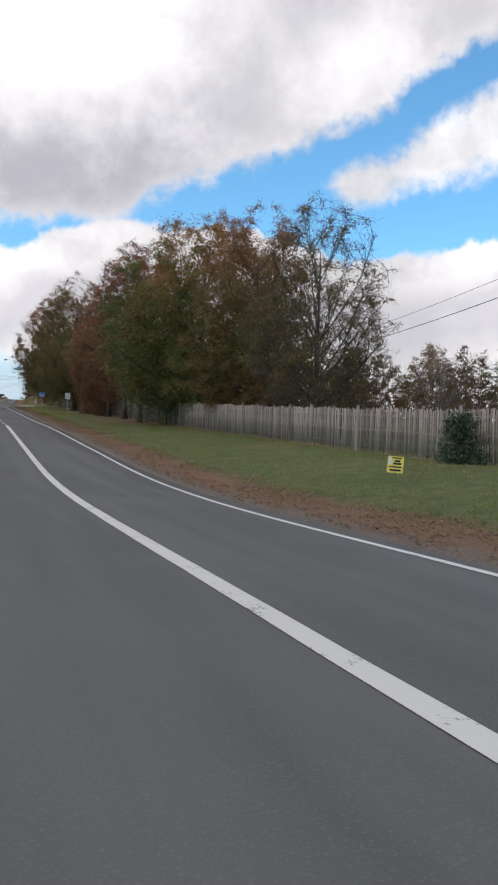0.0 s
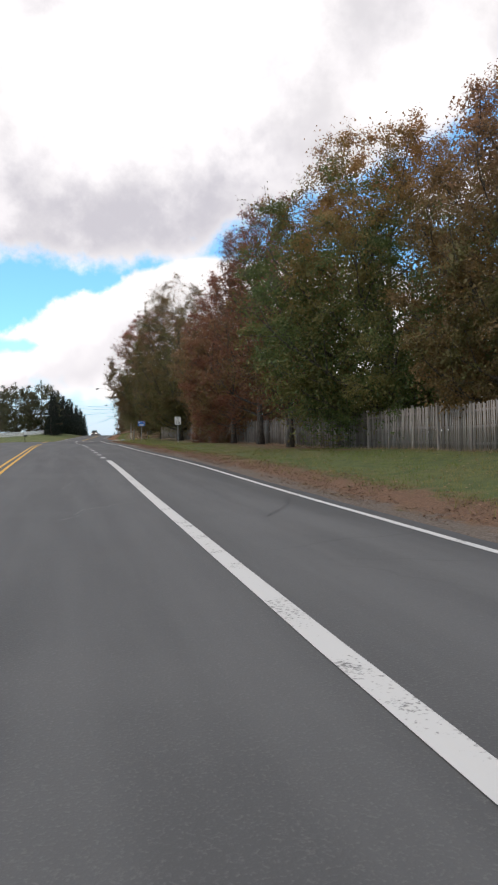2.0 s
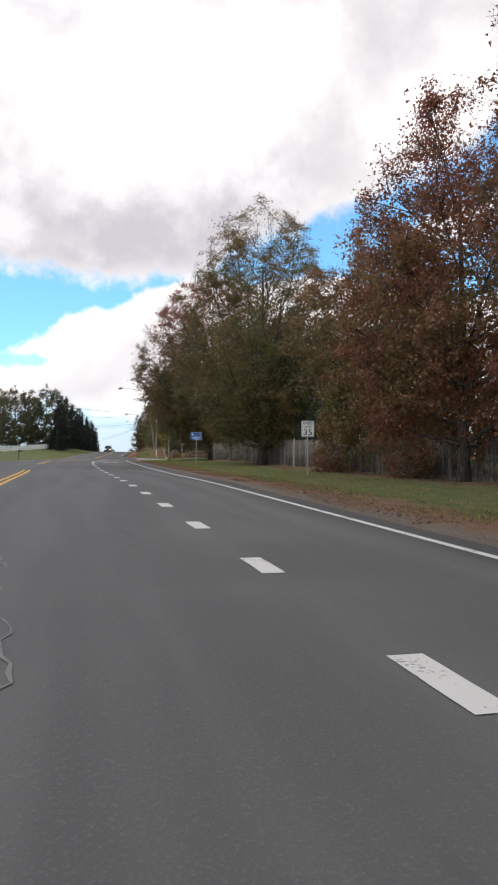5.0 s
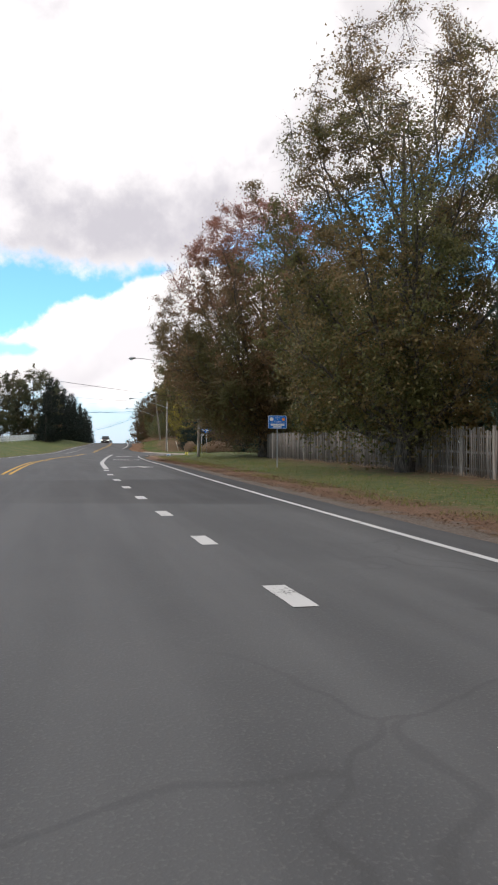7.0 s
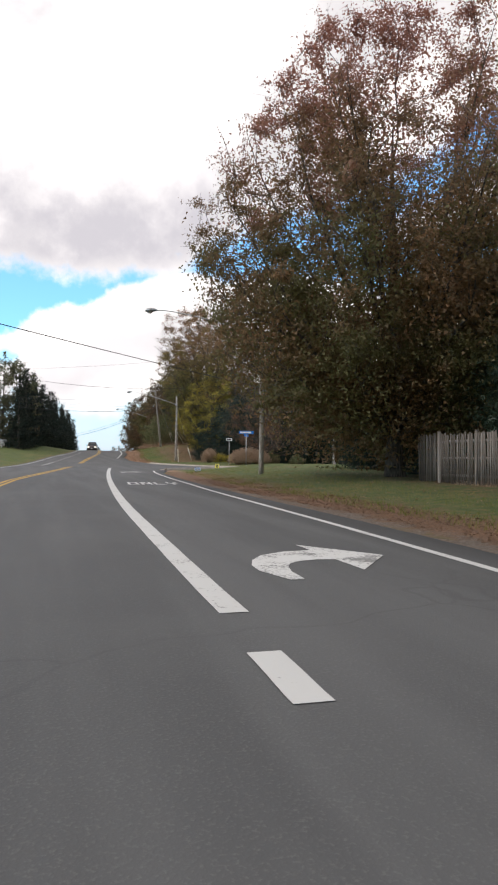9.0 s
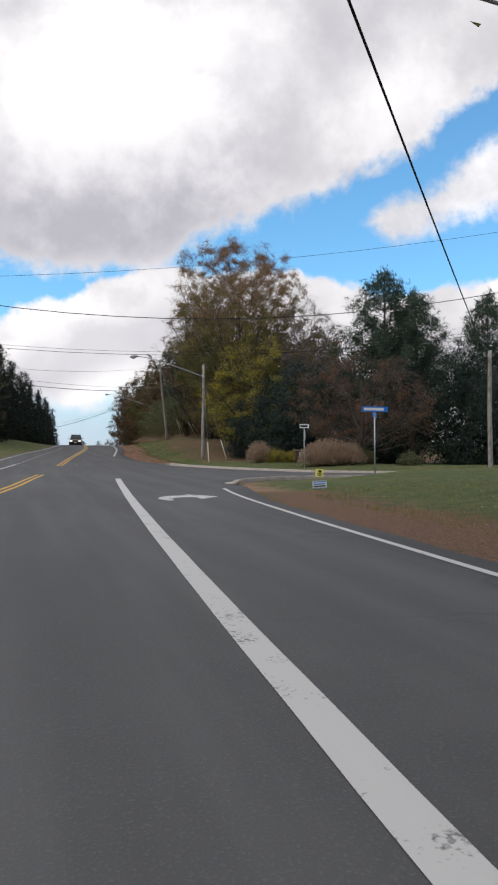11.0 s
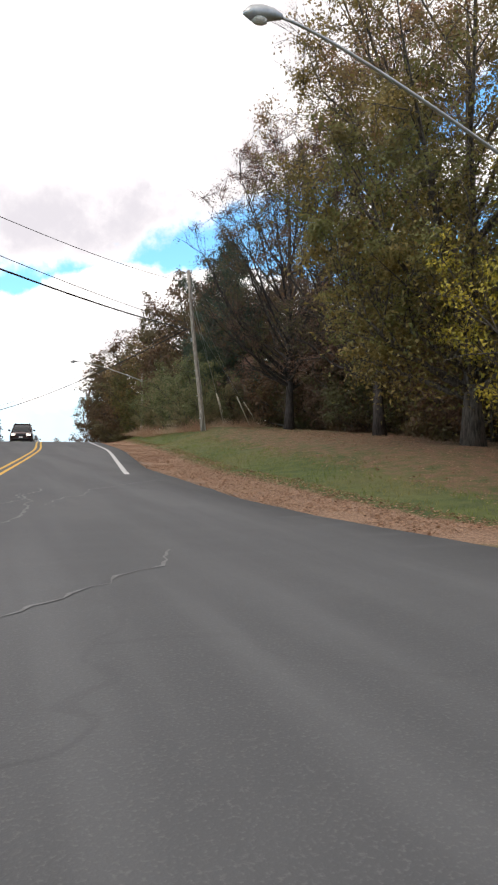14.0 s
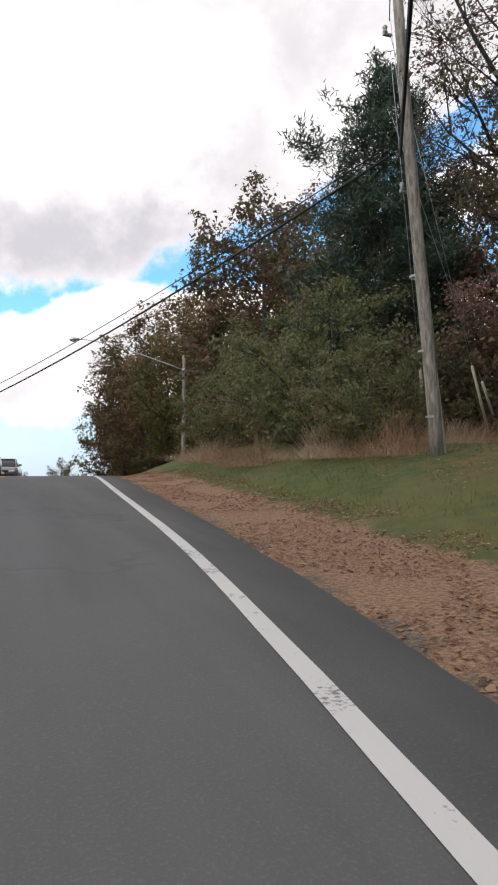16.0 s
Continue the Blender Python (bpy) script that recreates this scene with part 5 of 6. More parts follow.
def build_signs():
    x, y = 10.75, 92.0
    s = thing("speed_limit_sign", "white speed limit sign with black numbers on a steel post", "road sign", (x, y, land(x, y)), turn=-6)
    sign_post(s, 2.6)
    p = plate_part("plate", 0.61, 0.76, (0, 0, 2.2), SIGN_WHITE, s)
    for w, h, cx, cz in ((0.57, 0.012, 0, 2.555), (0.57, 0.012, 0, 1.845), (0.012, 0.70, -0.28, 2.2), (0.012, 0.70, 0.28, 2.2)):
        plate_part("border", w, h, (cx, -0.005, cz), SIGN_BLACK, s, "", 0.003, 0.004)
    lettering("speed_word", "SPEED", 0.16, (0, -0.006, 2.45), SIGN_BLACK, s, width=0.44)
    lettering("limit_word", "LIMIT", 0.16, (0, -0.006, 2.28), SIGN_BLACK, s, width=0.40)
    lettering("number", "35", 0.40, (0, -0.006, 2.02), SIGN_BLACK, s, width=0.42)

    x, y = 10.25, 120.0
    s = thing("blue_sign", "blue adopt-a-highway sign with a white border on a steel post", "road sign", (x, y, land(x, y)), turn=-6)
    sign_post(s, 2.1)
    plate_part("plate", 0.95, 0.66, (0, 0, 2.28), SIGN_BLUE, s, "", 0.008, 0.05)
    for w, h, cx, cz in ((0.88, 0.016, 0, 2.59), (0.88, 0.016, 0, 1.97), (0.016, 0.58, -0.455, 2.28), (0.016, 0.58, 0.455, 2.28), (0.80, 0.016, 0, 2.225)):
        plate_part("border", w, h, (cx, -0.006, cz), SIGN_WHITE, s, "", 0.003, 0.006)
    lettering("top_word", "ADOPT", 0.09, (0.0, -0.007, 2.50), SIGN_WHITE, s, width=0.26)
    lettering("middle_word", "A", 0.08, (0.0, -0.007, 2.395), SIGN_WHITE, s)
    lettering("bottom_word", "HIGHWAY", 0.09, (0.0, -0.007, 2.29), SIGN_WHITE, s, width=0.36)
    bar(s, 0.70, 0.075, 0, 2.14, SIGN_WHITE, -0.007)
    bar(s, 0.42, 0.065, 0, 2.04, SIGN_WHITE, -0.007)
    bm = bmesh.new()
    bmesh.ops.create_cone(bm, segments=16, radius1=0.095, radius2=0.095, depth=0.004, cap_ends=True, matrix=pose(-0.30, -0.007, 2.42, 90))
    part("emblem", bm, SIGN_WHITE, s, "round white emblem")
    bm = bmesh.new()
    bmesh.ops.create_cone(bm, segments=4, radius1=0.10, radius2=0.03, depth=0.004, cap_ends=True, matrix=pose(0.31, -0.007, 2.42, 90, 20))
    part("emblem", bm, SIGN_ORANGE, s, "orange and white emblem")

    def street_sign(x, y, top, label, mat, a, b, cross):
        s = thing("street_sign", label, "street sign", (x, y, land(x, y)), turn=-4)
        h = top - land(x, y)
        child("post", mesh_of("post", *tube([(0, 0, -0.3), (0, 0, h - 0.1)], 0.032, 10), STEEL), s)
        child("cap", mesh_of("cap", *tube([(0, 0, h - 0.1), (0, 0, h + 0.02)], [0.04, 0.03], 8), STEEL), s)
        plate_part("upper_blade", a, 0.24, (0.0, -0.04, h - 0.13), mat, s, "", 0.005, 0.02)
        bar(s, a * 0.76, 0.12, -a * 0.04, h - 0.13, SIGN_BLACK if mat is SIGN_WHITE else SIGN_WHITE, -0.046)
        if cross:
            bm = bmesh.new()
            plate(bm, b, 0.21, 0.005, 0.02)
            bmesh.ops.rotate(bm, verts=bm.verts, matrix=Matrix.Rotation(radians(55), 3, "Z"))
            bmesh.ops.translate(bm, verts=bm.verts, vec=(0, 0, h - 0.38))
            part("lower_blade", bm, mat, s)
        return s

    street_sign(16.9, 171.6, 7.62, "tall blue street-name sign on a steel post at the corner", SIGN_BLUE, 1.25, 0.9, True)
    s2 = street_sign(18.85, 184.9, 7.62, "white street sign seen over the ornamental grass", SIGN_WHITE, 0.62, 0.4, False)
    h = 7.62 - land(18.85, 184.9)
    bm = bmesh.new()
    bmesh.ops.create_cone(bm, segments=8, radius1=0.37, radius2=0.37, depth=0.006, cap_ends=True, matrix=Matrix.Translation((0.04, 0.05, h - 0.72)) @ Matrix.Rotation(radians(82), 4, "Z") @ pose(0, 0, 0, 90))
    part("stop_plate", bm, SIGN_BACK, s2, "eight-sided sign plate seen edge on")

    def yard_sign(x, y, w, h, lift, label, mat, bars, tilt=0.0, turn=0.0):
        s = thing("yard_sign", label, "yard sign", (x, y, land(x, y)), turn=turn)
        for k in (-0.25, 0.25):
            child("wire_leg", mesh_of("wire_leg", *tube([(k * w, 0, -0.1), (k * w, 0, lift + h * 0.6)], 0.006, 5), STEEL), s)
        plate_part("board", w, h, (0, -0.01, lift + h / 2), mat, s, "", 0.008, 0.01)
        for bw, bh, cx, cz, m in bars:
            bar(s, bw * w, bh * h, cx * w, lift + h * (0.5 + cz), m, -0.017)
        s.rotation_euler[1] += radians(tilt)
        return s

    yard_sign(10.3, 17.4, 0.46, 0.46, 0.16, "small yellow printed sign on wire legs in the lawn", SIGN_YELLOW,
              ((0.6, 0.07, 0.05, 0.40, SIGN_BLACK), (0.34, 0.12, 0.1, 0.22, SIGN_BLACK), (0.5, 0.12, 0.1, 0.06, SIGN_BLACK), (0.8, 0.08, 0, -0.14, SIGN_BLACK), (0.7, 0.12, 0, -0.34, SIGN_BLACK), (0.2, 0.4, -0.36, 0.2, SIGN_WHITE)), 3, -14)
    yard_sign(11.3, 164.6, 0.47, 0.25, 0.03, "low white and blue printed sign lying in the corner grass", SIGN_WHITE,
              ((0.9, 0.12, 0, 0.36, SIGN_BLUE), (0.8, 0.14, 0, 0.08, SIGN_BLUE), (0.85, 0.16, 0, -0.2, SIGN_BLACK), (0.96, 0.07, 0, -0.44, SIGN_BLUE)), -3, -12)
    yard_sign(14.6, 172.5, 0.36, 0.36, 0.1, "small yellow printed sign beside the kerb", SIGN_YELLOW,
              ((0.4, 0.3, 0.05, 0.2, SIGN_BLACK), (0.6, 0.14, 0.05, -0.12, SIGN_BLACK), (0.5, 0.1, 0.05, -0.34, SIGN_BLACK)), 5, -20)


SIGN_ORANGE = plain("sign_orange", (0.75, 0.25, 0.06), 0.5)


def build_entrance():
    """The low brick sign wall, grasses and shrubs at the corner."""
    brick = plain("brown_brick", (0.12, 0.075, 0.055), 0.9, 0.0, 0.35, 9.0)
    x, y = 23.3, 192.6
    z = land(x, y)
    s = thing("entrance_sign", "low brown brick entrance wall with a white lettered panel", "sign wall", (x, y, z), turn=6)
    box_part("wall", (0, 0, 0.42), (4.4, 0.32, 0.95), brick, s, 0.01)
    box_part("cap", (0, 0, 0.92), (4.55, 0.40, 0.07), CONCRETE, s, 0.012)
    bm = bmesh.new()
    plate(bm, 3.4, 0.34, 0.03, 0.03, (-0.25, -0.175, 0.62))
    part("panel", bm, SIGN_WHITE, s, "white lettered panel")
    plate_part("field", 3.28, 0.25, (-0.25, -0.195, 0.62), brick, s, "", 0.006, 0.02)
    lettering("words", "TON HILLS", 0.28, (-0.95, -0.2, 0.62), SIGN_WHITE, s, width=1.75)

    def grass_clump(x, y, h, w, seed, n):
        rng = np.random.default_rng(seed)
        g = thing("ornamental_grass", "clump of tall dry straw-coloured plume grass", "grass", (x, y, land(x, y)), "ornamental grasses")
        a = rng.uniform(0, 6.283, n)
        r = np.sqrt(rng.uniform(0, 1, n)) * w * 0.13
        o = np.stack([np.cos(a) * r, np.sin(a) * r, np.full(n, -0.02)], 1)
        tilt = rng.uniform(0, 1, n) ** 0.8 * 1.45
        long = h * rng.uniform(0.78, 1.06, n)
        way = np.stack([np.cos(a), np.sin(a), np.zeros(n)], 1)
        up = np.array([0, 0, 1.0])
        tip = o + way * (np.sin(tilt) * w * 0.5 * rng.uniform(0.85, 1.1, n))[:, None] + up * (np.maximum(np.cos(tilt), 0.06) * long)[:, None]
        m = o + (tip - o) * 0.5 + up * (long * 0.16 * np.sin(tilt))[:, None]
        side = np.stack([-np.sin(a), np.cos(a), np.zeros(n)], 1) * 0.011
        v = np.stack([o - side, o + side, m + side, m - side, m - side, m + side, tip + side * 0.4, tip - side * 0.4], 1).reshape(-1, 3)
        child("blades", mesh_of("blades", v, np.arange(8 * n).reshape(-1, 4), MAKEUP["straw"]), g)
        k = n // 3
        pos = np.repeat(tip[:k] + np.array([0, 0, 0.05]), 7, 0) + rng.normal(0, 0.045, (k * 7, 3)) + np.tile(np.linspace(-0.16, 0.12, 7), k)[:, None] * np.array([0, 0, 1.0])
        child("plumes", mesh_of("plumes", *leaf_quads(pos, 0.10, rng, 0.4, -0.8), MAKEUP["straw"]), g, "pale feathery plumes")

    grass_clump(18.9, 194.0, 1.45, 1.7, 1, 1500)
    for i, (x, y, h, w) in enumerate(((20.4, 186.7, 1.35, 2.0), (21.4, 187.0, 1.6, 2.5), (22.5, 186.7, 1.35, 2.2))):
        grass_clump(x, y, h, w, 10 + i, 1700)
    shrub = tree_meshes("yellow_shrub", 41, 0.85, 0.62, 0.02, 3200, 0.075, "yellow", limbs=10, trunk=0.02, tuft=0.07, thin=0.0)
    for i, (x, y, sc) in enumerate(((19.9, 193.2, 1.0), (20.55, 193.1, 0.85), (21.1, 193.0, 0.95), (23.0, 190.8, 1.25))):
        plant(shrub, "yellow_shrub", "low rounded yellow-green shrub before the entrance wall", "bush", x, y, i * 70, sc, "yellow shrubs")
    green = tree_meshes("green_shrub", 42, 1.1, 0.9, 0.02, 4200, 0.085, "scrub", limbs=10, trunk=0.02, tuft=0.08, thin=0.0)
    for i, (x, y, sc) in enumerate(((24.6, 188.4, 1.0), (26.0, 184.5, 0.8), (20.3, 194.6, 0.9))):
        plant(green, "green_shrub", "low dark green shrub beside the entrance wall", "bush", x, y, i * 100, sc, "green shrubs")
    for i, (x, y, h, w) in enumerate(((19.6, 234.4, 1.2, 2.0), (19.0, 237.0, 1.1, 2.2), (18.4, 240.5, 1.0, 2.0), (21.6, 235.2, 0.8, 1.8), (23.3, 236.2, 0.8, 1.8), (24.6, 236.8, 0.8, 1.8), (18.8, 245.0, 1.0, 2.2), (19.6, 250.0, 1.0, 2.2), (20.8, 256.0, 0.9, 2.2))):
        rng = np.random.default_rng(60 + i)
        g = thing("tall_grass", "tuft of long dry brown grass on the bank", "grass", (x, y, land(x, y)), "dry grass on the bank")
        n = 900
        a, r = rng.uniform(0, 6.283, n), rng.uniform(0, 1, n) ** 0.7 * w * 0.95
        o = np.stack([np.cos(a) * r, np.sin(a) * r, np.full(n, -0.1)], 1)
        tip = o + np.stack([rng.normal(0, 0.35, n), rng.normal(0, 0.35, n), h * rng.uniform(0.25, 1.0, n) * np.exp(-(r / w / 0.55) ** 2) + 0.12], 1)
        side = np.stack([-np.sin(a), np.cos(a), np.zeros(n)], 1) * 0.008
        v = np.stack([o - side, o + side, tip + side * 0.3, tip - side * 0.3], 1).reshape(-1, 3)
        child("blades", mesh_of("blades", v, np.arange(4 * n).reshape(-1, 4), MAKEUP["straw"] if i % 2 else MAKEUP["litter"]), g)
    small = conifer_meshes("young_pine", 43, 1.75, 0.75, 0.12, "pine", clump=0.16, density=5.0)
    plant(small, "young_pine", "small bushy dark pine in front of the board fence", "bush", 14.6, 20.2)


# ---------- vehicles, mailbox ----------
GLASS = None


def car_paint(name, color):
    m, n, b = material(name, 0.28, 0.35)
    p = n.add("ShaderNodeTexCoord").outputs["Object"]
    dust = n.noise(p, 3.0, 4.0)
    n.put(b.inputs["Base Color"], n.mix(n.span(dust, 0.4, 0.75), color, tuple(c * 0.7 + 0.04 for c in color)))
    n.put(b.inputs["Coat Weight"], 0.6)
    return m


def build_car(name, label, x, y, length, width, height, paint, suv, lit, turn):
    tyre, rim = plain("tyre_rubber", (0.018, 0.018, 0.019), 0.85), plain("alloy_rim", (0.45, 0.45, 0.46), 0.35, 0.8)
    glass, dark = plain("dark_glass", (0.02, 0.025, 0.03), 0.08, 0.0, 0.05), plain("black_trim", (0.015, 0.015, 0.016), 0.5)
    lamp_m, n, b = material("lit_headlamp" if lit else "headlamp", 0.15)
    n.put(b.inputs["Base Color"], (0.8, 0.8, 0.78, 1))
    if lit:
        n.put(b.inputs["Emission Color"], (1.0, 0.93, 0.8, 1))
        n.put(b.inputs["Emission Strength"], 4.0)
    z = level(y)
    car = thing(name, label, "car", (x, y, z), turn=turn)
    hw, L, H = width / 2, length / 2, height
    belt = H * (0.60 if suv else 0.62)

    def loft(sections, mat, part_name, label_=""):
        bm = bmesh.new()
        rings = [[bm.verts.new(p) for p in s] for s in sections]
        k = len(rings[0])
        for a, c in zip(rings[:-1], rings[1:]):
            for i in range(k):
                bm.faces.new((a[i], a[(i + 1) % k], c[(i + 1) % k], c[i]))
        bm.faces.new(rings[0][::-1])
        bm.faces.new(rings[-1])
        bmesh.ops.recalc_face_normals(bm, faces=bm.faces[:])
        bmesh.ops.bevel(bm, geom=bm.edges[:], offset=0.035, segments=2, affect="EDGES", clamp_overlap=True)
        for f in bm.faces:
            f.smooth = True
        return part(part_name, bm, mat, car, label_)

    def ring(yy, w, z0, z1):
        return [(-w, yy, z0), (w, yy, z0), (w * 1.02, yy, (z0 + z1) / 2), (w * 0.94, yy, z1), (-w * 0.94, yy, z1), (-w * 1.02, yy, (z0 + z1) / 2)]

    clear = 0.24 if suv else 0.18
    hood = belt * (0.93 if suv else 0.86)
    loft([ring(-L, hw * 0.80, clear + 0.12, hood * 0.80), ring(-L + 0.18, hw * 0.95, clear, hood * 0.94), ring(-L + 1.15, hw, clear, belt * 0.99), ring(0.2, hw, clear, belt), ring(L - 0.5, hw, clear, belt * 1.0), ring(L, hw * 0.88, clear + 0.1, belt * 0.92)], paint, "body")
    a0 = -L + (1.05 if suv else 1.25)

    def cabin(yy, w, zt):
        return [(-w, yy, belt - 0.04), (w, yy, belt - 0.04), (w * 0.97, yy, (belt + zt) / 2), (w * 0.78, yy, zt), (-w * 0.78, yy, zt), (-w * 0.97, yy, (belt + zt) / 2)]

    loft([cabin(a0, hw * 0.86, belt + 0.02), cabin(a0 + 0.75, hw * 0.90, H - 0.10), cabin(a0 + 1.0, hw * 0.9, H - 0.05), cabin(L - (0.35 if suv else 1.3), hw * 0.88, H - 0.06), cabin(L - (0.12 if suv else 0.6), hw * 0.84, belt + 0.05)], glass, "windows", "dark windows and windscreen")
    bm = bmesh.new()
    box(bm, (0, (a0 + 0.85 + L - (0.4 if suv else 1.25)) / 2, H - 0.03), (width * 0.72, L - (0.4 if suv else 1.25) - a0 - 0.75, 0.07), 0.03)
    part("roof", bm, paint, car)
    for s in (-1, 1):
        child("pillar", mesh_of("pillar", *rods([(s * hw * 0.86, a0 - 0.02, belt)], [(s * hw * 0.70, a0 + 0.80, H - 0.05)], 0.05, 0.045, 6), paint), car)
        bm = bmesh.new()
        box(bm, (s * hw * 0.66, -L + 0.07, hood * 0.74), (0.36, 0.16, 0.15), 0.03)
        part("headlamp", bm, lamp_m, car, "lit headlamp" if lit else "clear headlamp")
        bm = bmesh.new()
        box(bm, (s * (hw + 0.10), a0 + 0.25, belt + 0.10), (0.20, 0.10, 0.15), 0.03)
        part("mirror", bm, paint, car)
        if suv:
            child("roof_rail", mesh_of("roof_rail", *tube([(s * hw * 0.62, a0 + 1.0, H), (s * hw * 0.62, a0 + 1.1, H + 0.06), (s * hw * 0.62, L - 0.6, H + 0.06), (s * hw * 0.62, L - 0.5, H)], 0.02, 6), dark), car)
        for yy in (-L + 0.85, L - 0.85):
            rr = 0.36 if suv else 0.32
            w = child("wheel", mesh_of("tyre", *tube([(s * (hw - 0.22), yy, rr), (s * (hw - 0.19), yy, rr), (s * (hw - 0.02), yy, rr), (s * (hw + 0.01), yy, rr)], [rr * 0.9, rr, rr, rr * 0.9], 20), tyre), car)
            child("rim", mesh_of("rim", *tube([(s * (hw - 0.02), yy, rr), (s * (hw + 0.02), yy, rr)], [rr * 0.66, rr * 0.60], 16), rim), w, "alloy rim")
    bm = bmesh.new()
    box(bm, (0, -L + 0.02, hood * 0.72), (width * 0.42, 0.08, 0.17), 0.02)
    part("grille", bm, dark, car, "black grille")
    bm = bmesh.new()
    box(bm, (0, -L + 0.01, clear + 0.16), (width * 0.72, 0.10, 0.14), 0.03)
    part("bumper_intake", bm, dark, car)
    bm = bmesh.new()
    box(bm, (0, -L - 0.035, clear + 0.27), (0.32, 0.012, 0.14), 0.003)
    part("number_plate", bm, SIGN_WHITE, car, "plain pale number plate")


def build_vehicles():
    build_car("suv", "dark maroon SUV with lit headlamps in the oncoming lane", lane(257) - 5.35, 257.0, 4.7, 1.9, 1.78, car_paint("maroon_paint", (0.045, 0.014, 0.016)), True, True, -7.0)
    build_car("sedan", "grey sedan in the oncoming lane near the crest", lane(271) - 5.3, 271.0, 4.7, 1.8, 1.43, car_paint("grey_paint", (0.17, 0.17, 0.18)), False, False, -7.5)
    x, y = -6.3, 156.0
    m = thing("mailbox", "black mailbox on a dark post at the grass edge", "mailbox", (x, y, land(x, y)))
    box_part("post", (0, 0, 0.5), (0.1, 0.1, 1.1), BARK, m, 0.008)
    bm = bmesh.new()
    box(bm, (0.12, 0, 1.12), (0.5, 0.18, 0.16), 0.01)
    bmesh.ops.create_cone(bm, segments=16, radius1=0.09, radius2=0.09, depth=0.5, cap_ends=True, matrix=pose(0.12, 0, 1.2, 0, 90))
    part("box", bm, SIGN_BLACK, m, "domed black box")


# ---------- fallen leaves, blades, cracks ----------
def scatter(name, label, category, spots, size, mat, flat=True, seed=0, blade=0.0):
    rng = np.random.default_rng(seed)
    z = np.array([land(x, y) for x, y in spots])
    p = np.column_stack([spots, z])
    if blade:
        n = len(p)
        a = rng.uniform(0, 6.283, n)
        side = np.stack([np.cos(a), np.sin(a), np.zeros(n)], 1) * 0.008
        tip = p + np.stack([rng.normal(0, blade * 0.5, n), rng.normal(0, blade * 0.5, n), blade * rng.uniform(0.5, 1.2, n)], 1)
        p[:, 2] -= 0.02
        v = np.stack([p - side, p + side, tip + side * 0.25, tip - side * 0.25], 1).reshape(-1, 3)
        f = np.arange(4 * n).reshape(-1, 4)
    else:
        p[:, 2] += 0.012
        n = len(p)
        a = rng.uniform(0, 6.283, n)
        u = np.stack([np.cos(a), np.sin(a), rng.normal(0, 0.2, n)], 1)
        w = np.stack([-np.sin(a), np.cos(a), rng.normal(0, 0.2, n)], 1)
        s = (size * rng.uniform(0.6, 1.4, n))[:, None]
        v = np.stack([p, p + u * s * 0.5 + w * s * 0.35 + [0, 0, 0.012], p + u * s + [0, 0, 0.004], p + u * s * 0.5 - w * s * 0.35 + [0, 0, 0.012]], 1).reshape(-1, 3)
        f = np.arange(4 * n).reshape(-1, 4)
    tagged(new(name, mesh_of(name, v, f, mat)), label, category, kind="stuff")


def verge_spots(rng, n, y0, y1, lo, hi, power=1.0, side=1):
    y = rng.uniform(y0, y1, n)
    d = lo + (hi - lo) * rng.uniform(0, 1, n) ** power
    keep = []
    for q, e in zip(y, d):
        x = right_edge(q) + e if side > 0 else left_edge(q) - e
        if noise.noise((x * 0.8, q * 0.5, 9.0)) > -0.25:
            keep.append((x, q))
    return np.array(keep)


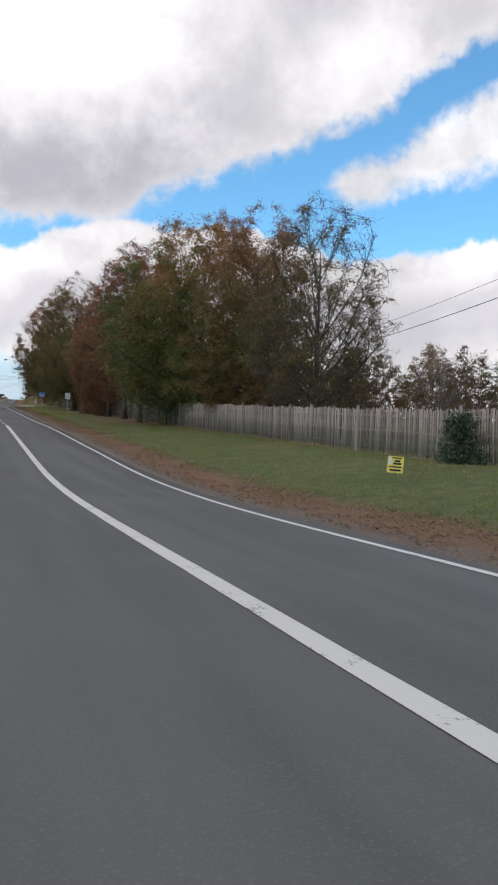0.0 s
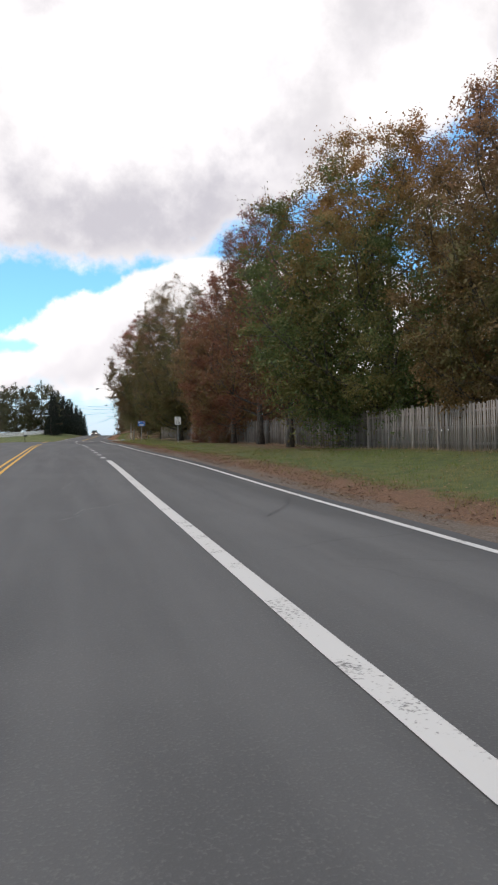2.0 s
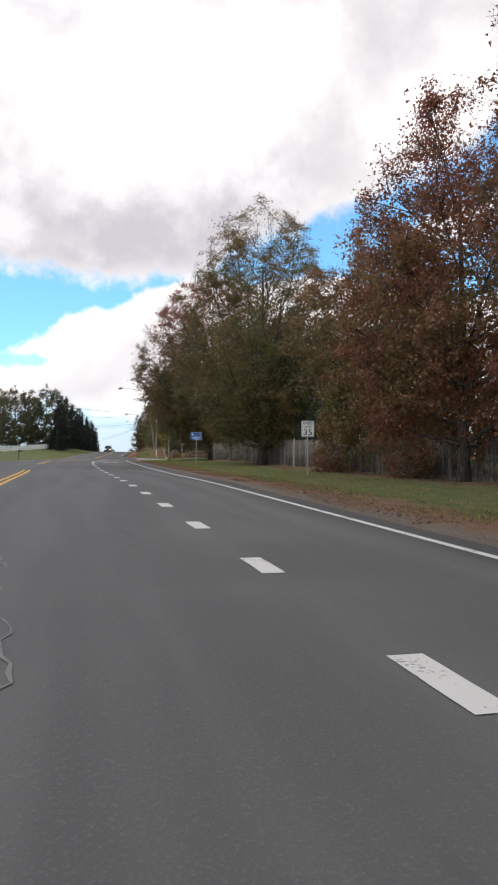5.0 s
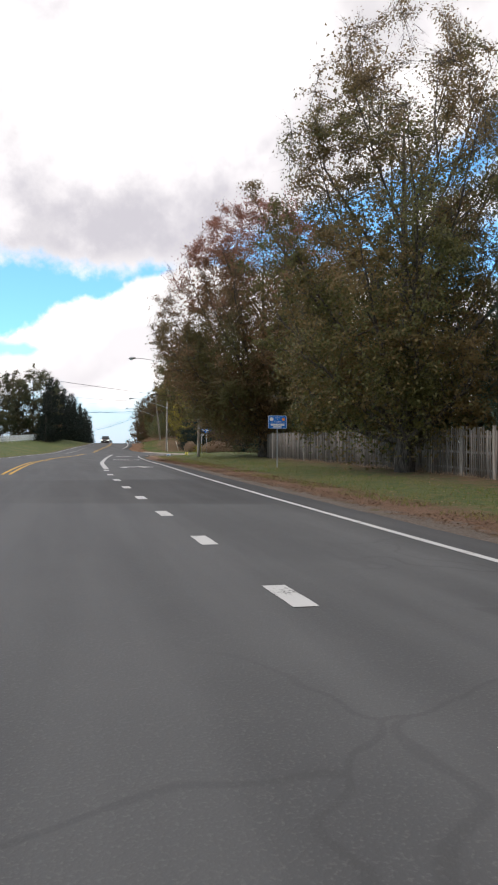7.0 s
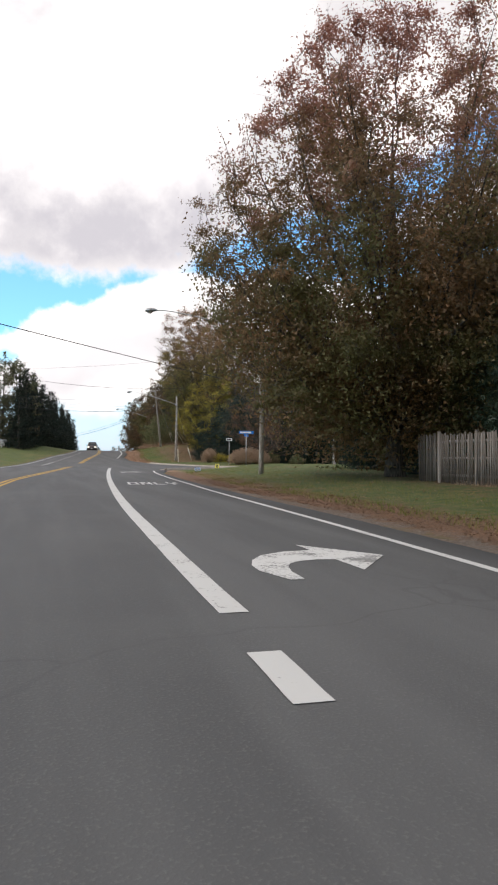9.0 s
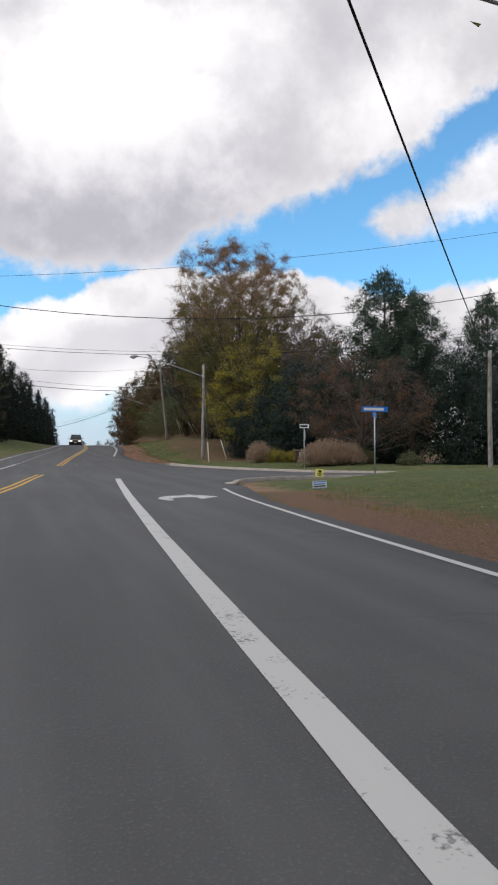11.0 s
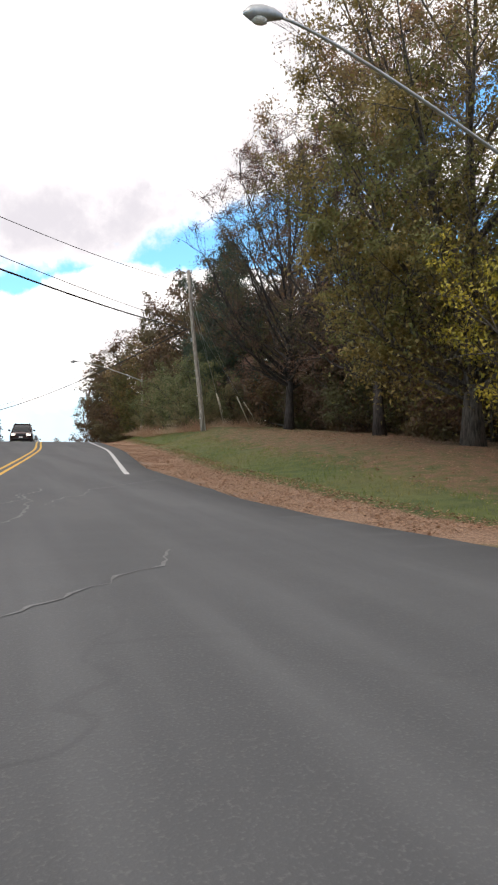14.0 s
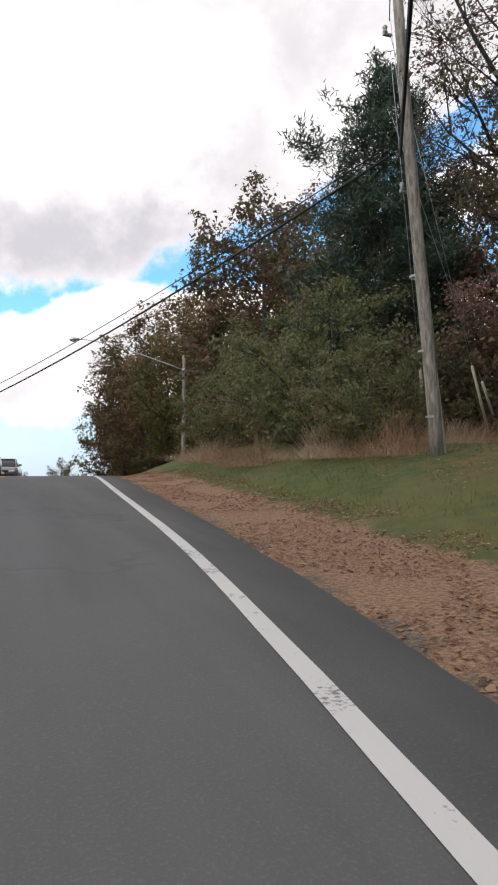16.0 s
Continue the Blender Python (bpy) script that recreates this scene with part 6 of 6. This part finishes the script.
def build_litter():
    rng = np.random.default_rng(77)
    near = np.concatenate([verge_spots(rng, 13000, 2, 75, 0.4, 2.8, 1.0), verge_spots(rng, 13000, 75, 150, 0.6, 2.6, 1.0)])
    scatter("fallen_leaves", "drift of aged brown fallen leaves along the asphalt edge", "leaves", near, 0.06, MAKEUP["old_litter"], seed=1)
    fresh = verge_spots(rng, 26000, 197, 262, 0.05, 2.6, 1.0)
    scatter("fallen_leaves", "drift of dry tan fallen leaves along the asphalt edge", "leaves", fresh, 0.058, MAKEUP["litter"], seed=7)
    lawn = np.concatenate([verge_spots(rng, 8000, 10, 165, 2.0, 11.0), verge_spots(rng, 9000, 198, 250, 4.0, 14.0)])
    scatter("fallen_leaves", "scattered dry leaves on the mown grass", "leaves", lawn, 0.07, MAKEUP["litter"], seed=2)
    blades = np.concatenate([verge_spots(rng, 26000, 4, 62, 2.2, 11.5, 1.0), verge_spots(rng, 22000, 62, 165, 1.6, 7.0, 1.3), verge_spots(rng, 9000, 196, 250, 2.2, 5.0, 1.2)])
    scatter("grass_blades", "short green and straw-tipped grass blades on the verge", "grass", blades, 0.0, MAKEUP["blade"], seed=3, blade=0.085)
    tall = np.concatenate([np.column_stack([15.3 + rng.normal(0, 0.12, 5000), rng.uniform(14, 137, 5000)])])
    rough = np.concatenate([verge_spots(rng, 3500, 4, 164, 1.4, 2.8), verge_spots(rng, 2500, 120, 235, 0.3, 3.0, 1.0, -1)])
    scatter("tall_grass", "longer green grass where the verge meets the gravel", "grass", rough, 0.0, MAKEUP["blade"], seed=6, blade=0.13)
    scatter("tall_grass", "ragged longer grass along the fence foot and road edge", "grass", tall, 0.0, MAKEUP["straw"], seed=4, blade=0.17)
    pale, dark = plain("pale_crack_filler", (0.155, 0.155, 0.153), 0.9, 0.0, 0.2, 12.0), plain("tar_seal", (0.03, 0.03, 0.031), 0.6)
    for i, (x, y, length, heading, m, w) in enumerate(((-0.2, 34.3, 3.4, 70, pale, 0.08), (-0.1, 40.2, 2.2, 85, pale, 0.06), (-0.45, 61.8, 6.2, 86, pale, 0.08), (3.3, 175.6, 5.5, 62, pale, 0.14), (3.9, 181.9, 2.3, -55, pale, 0.12), (5.2, 190.5, 4.5, 70, pale, 0.20), (6.0, 198.5, 5.5, 78, pale, 0.16), (6.3, 201.0, 4.0, 70, pale, 0.12),
                                               (5.6, 193.5, 4.0, 60, pale, 0.12), (7.2, 201.0, 7.5, 84, pale, 0.12), (3.1, 33.8, 5.2, 62, dark, 0.07), (2.4, 14.5, 2.5, -60, dark, 0.04), (2.6, 90.0, 3.0, 15, dark, 0.04), (8.8, 186.0, 5.0, -20, dark, 0.09), (5.2, 153.0, 4.0, 10, dark, 0.04), (-0.2, 128.0, 3.0, 85, pale, 0.05))):
        r2 = np.random.default_rng(200 + i)
        n = max(8, int(length / 0.16))
        a = radians(heading) + np.cumsum(r2.normal(0, 0.25, n)) * 0.18 + r2.normal(0, 0.32, n)
        p = np.array([x, y]) + np.cumsum(np.stack([np.cos(a), np.sin(a)], 1) * length / n, 0)
        side = np.stack([-np.sin(a), np.cos(a)], 1) * (w * 0.42 * r2.uniform(0.15, 1.0, n) / 2)[:, None]
        v = []
        for c, s in zip(p, side):
            v += [(*(c - s), level(c[1] - s[1]) + 0.006), (*(c + s), level(c[1] + s[1]) + 0.006)]
        k = np.arange(n - 1)[:, None] * 2
        tagged(new("road_crack", mesh_of("road_crack", v, np.concatenate([k, k + 1, k + 3, k + 2], 1), m)), "thin wandering crack in the asphalt", "road crack", kind="structure")


build_white_fence()
build_poles()
build_signs()
build_entrance()
build_vehicles()
build_litter()
build_board_fence()
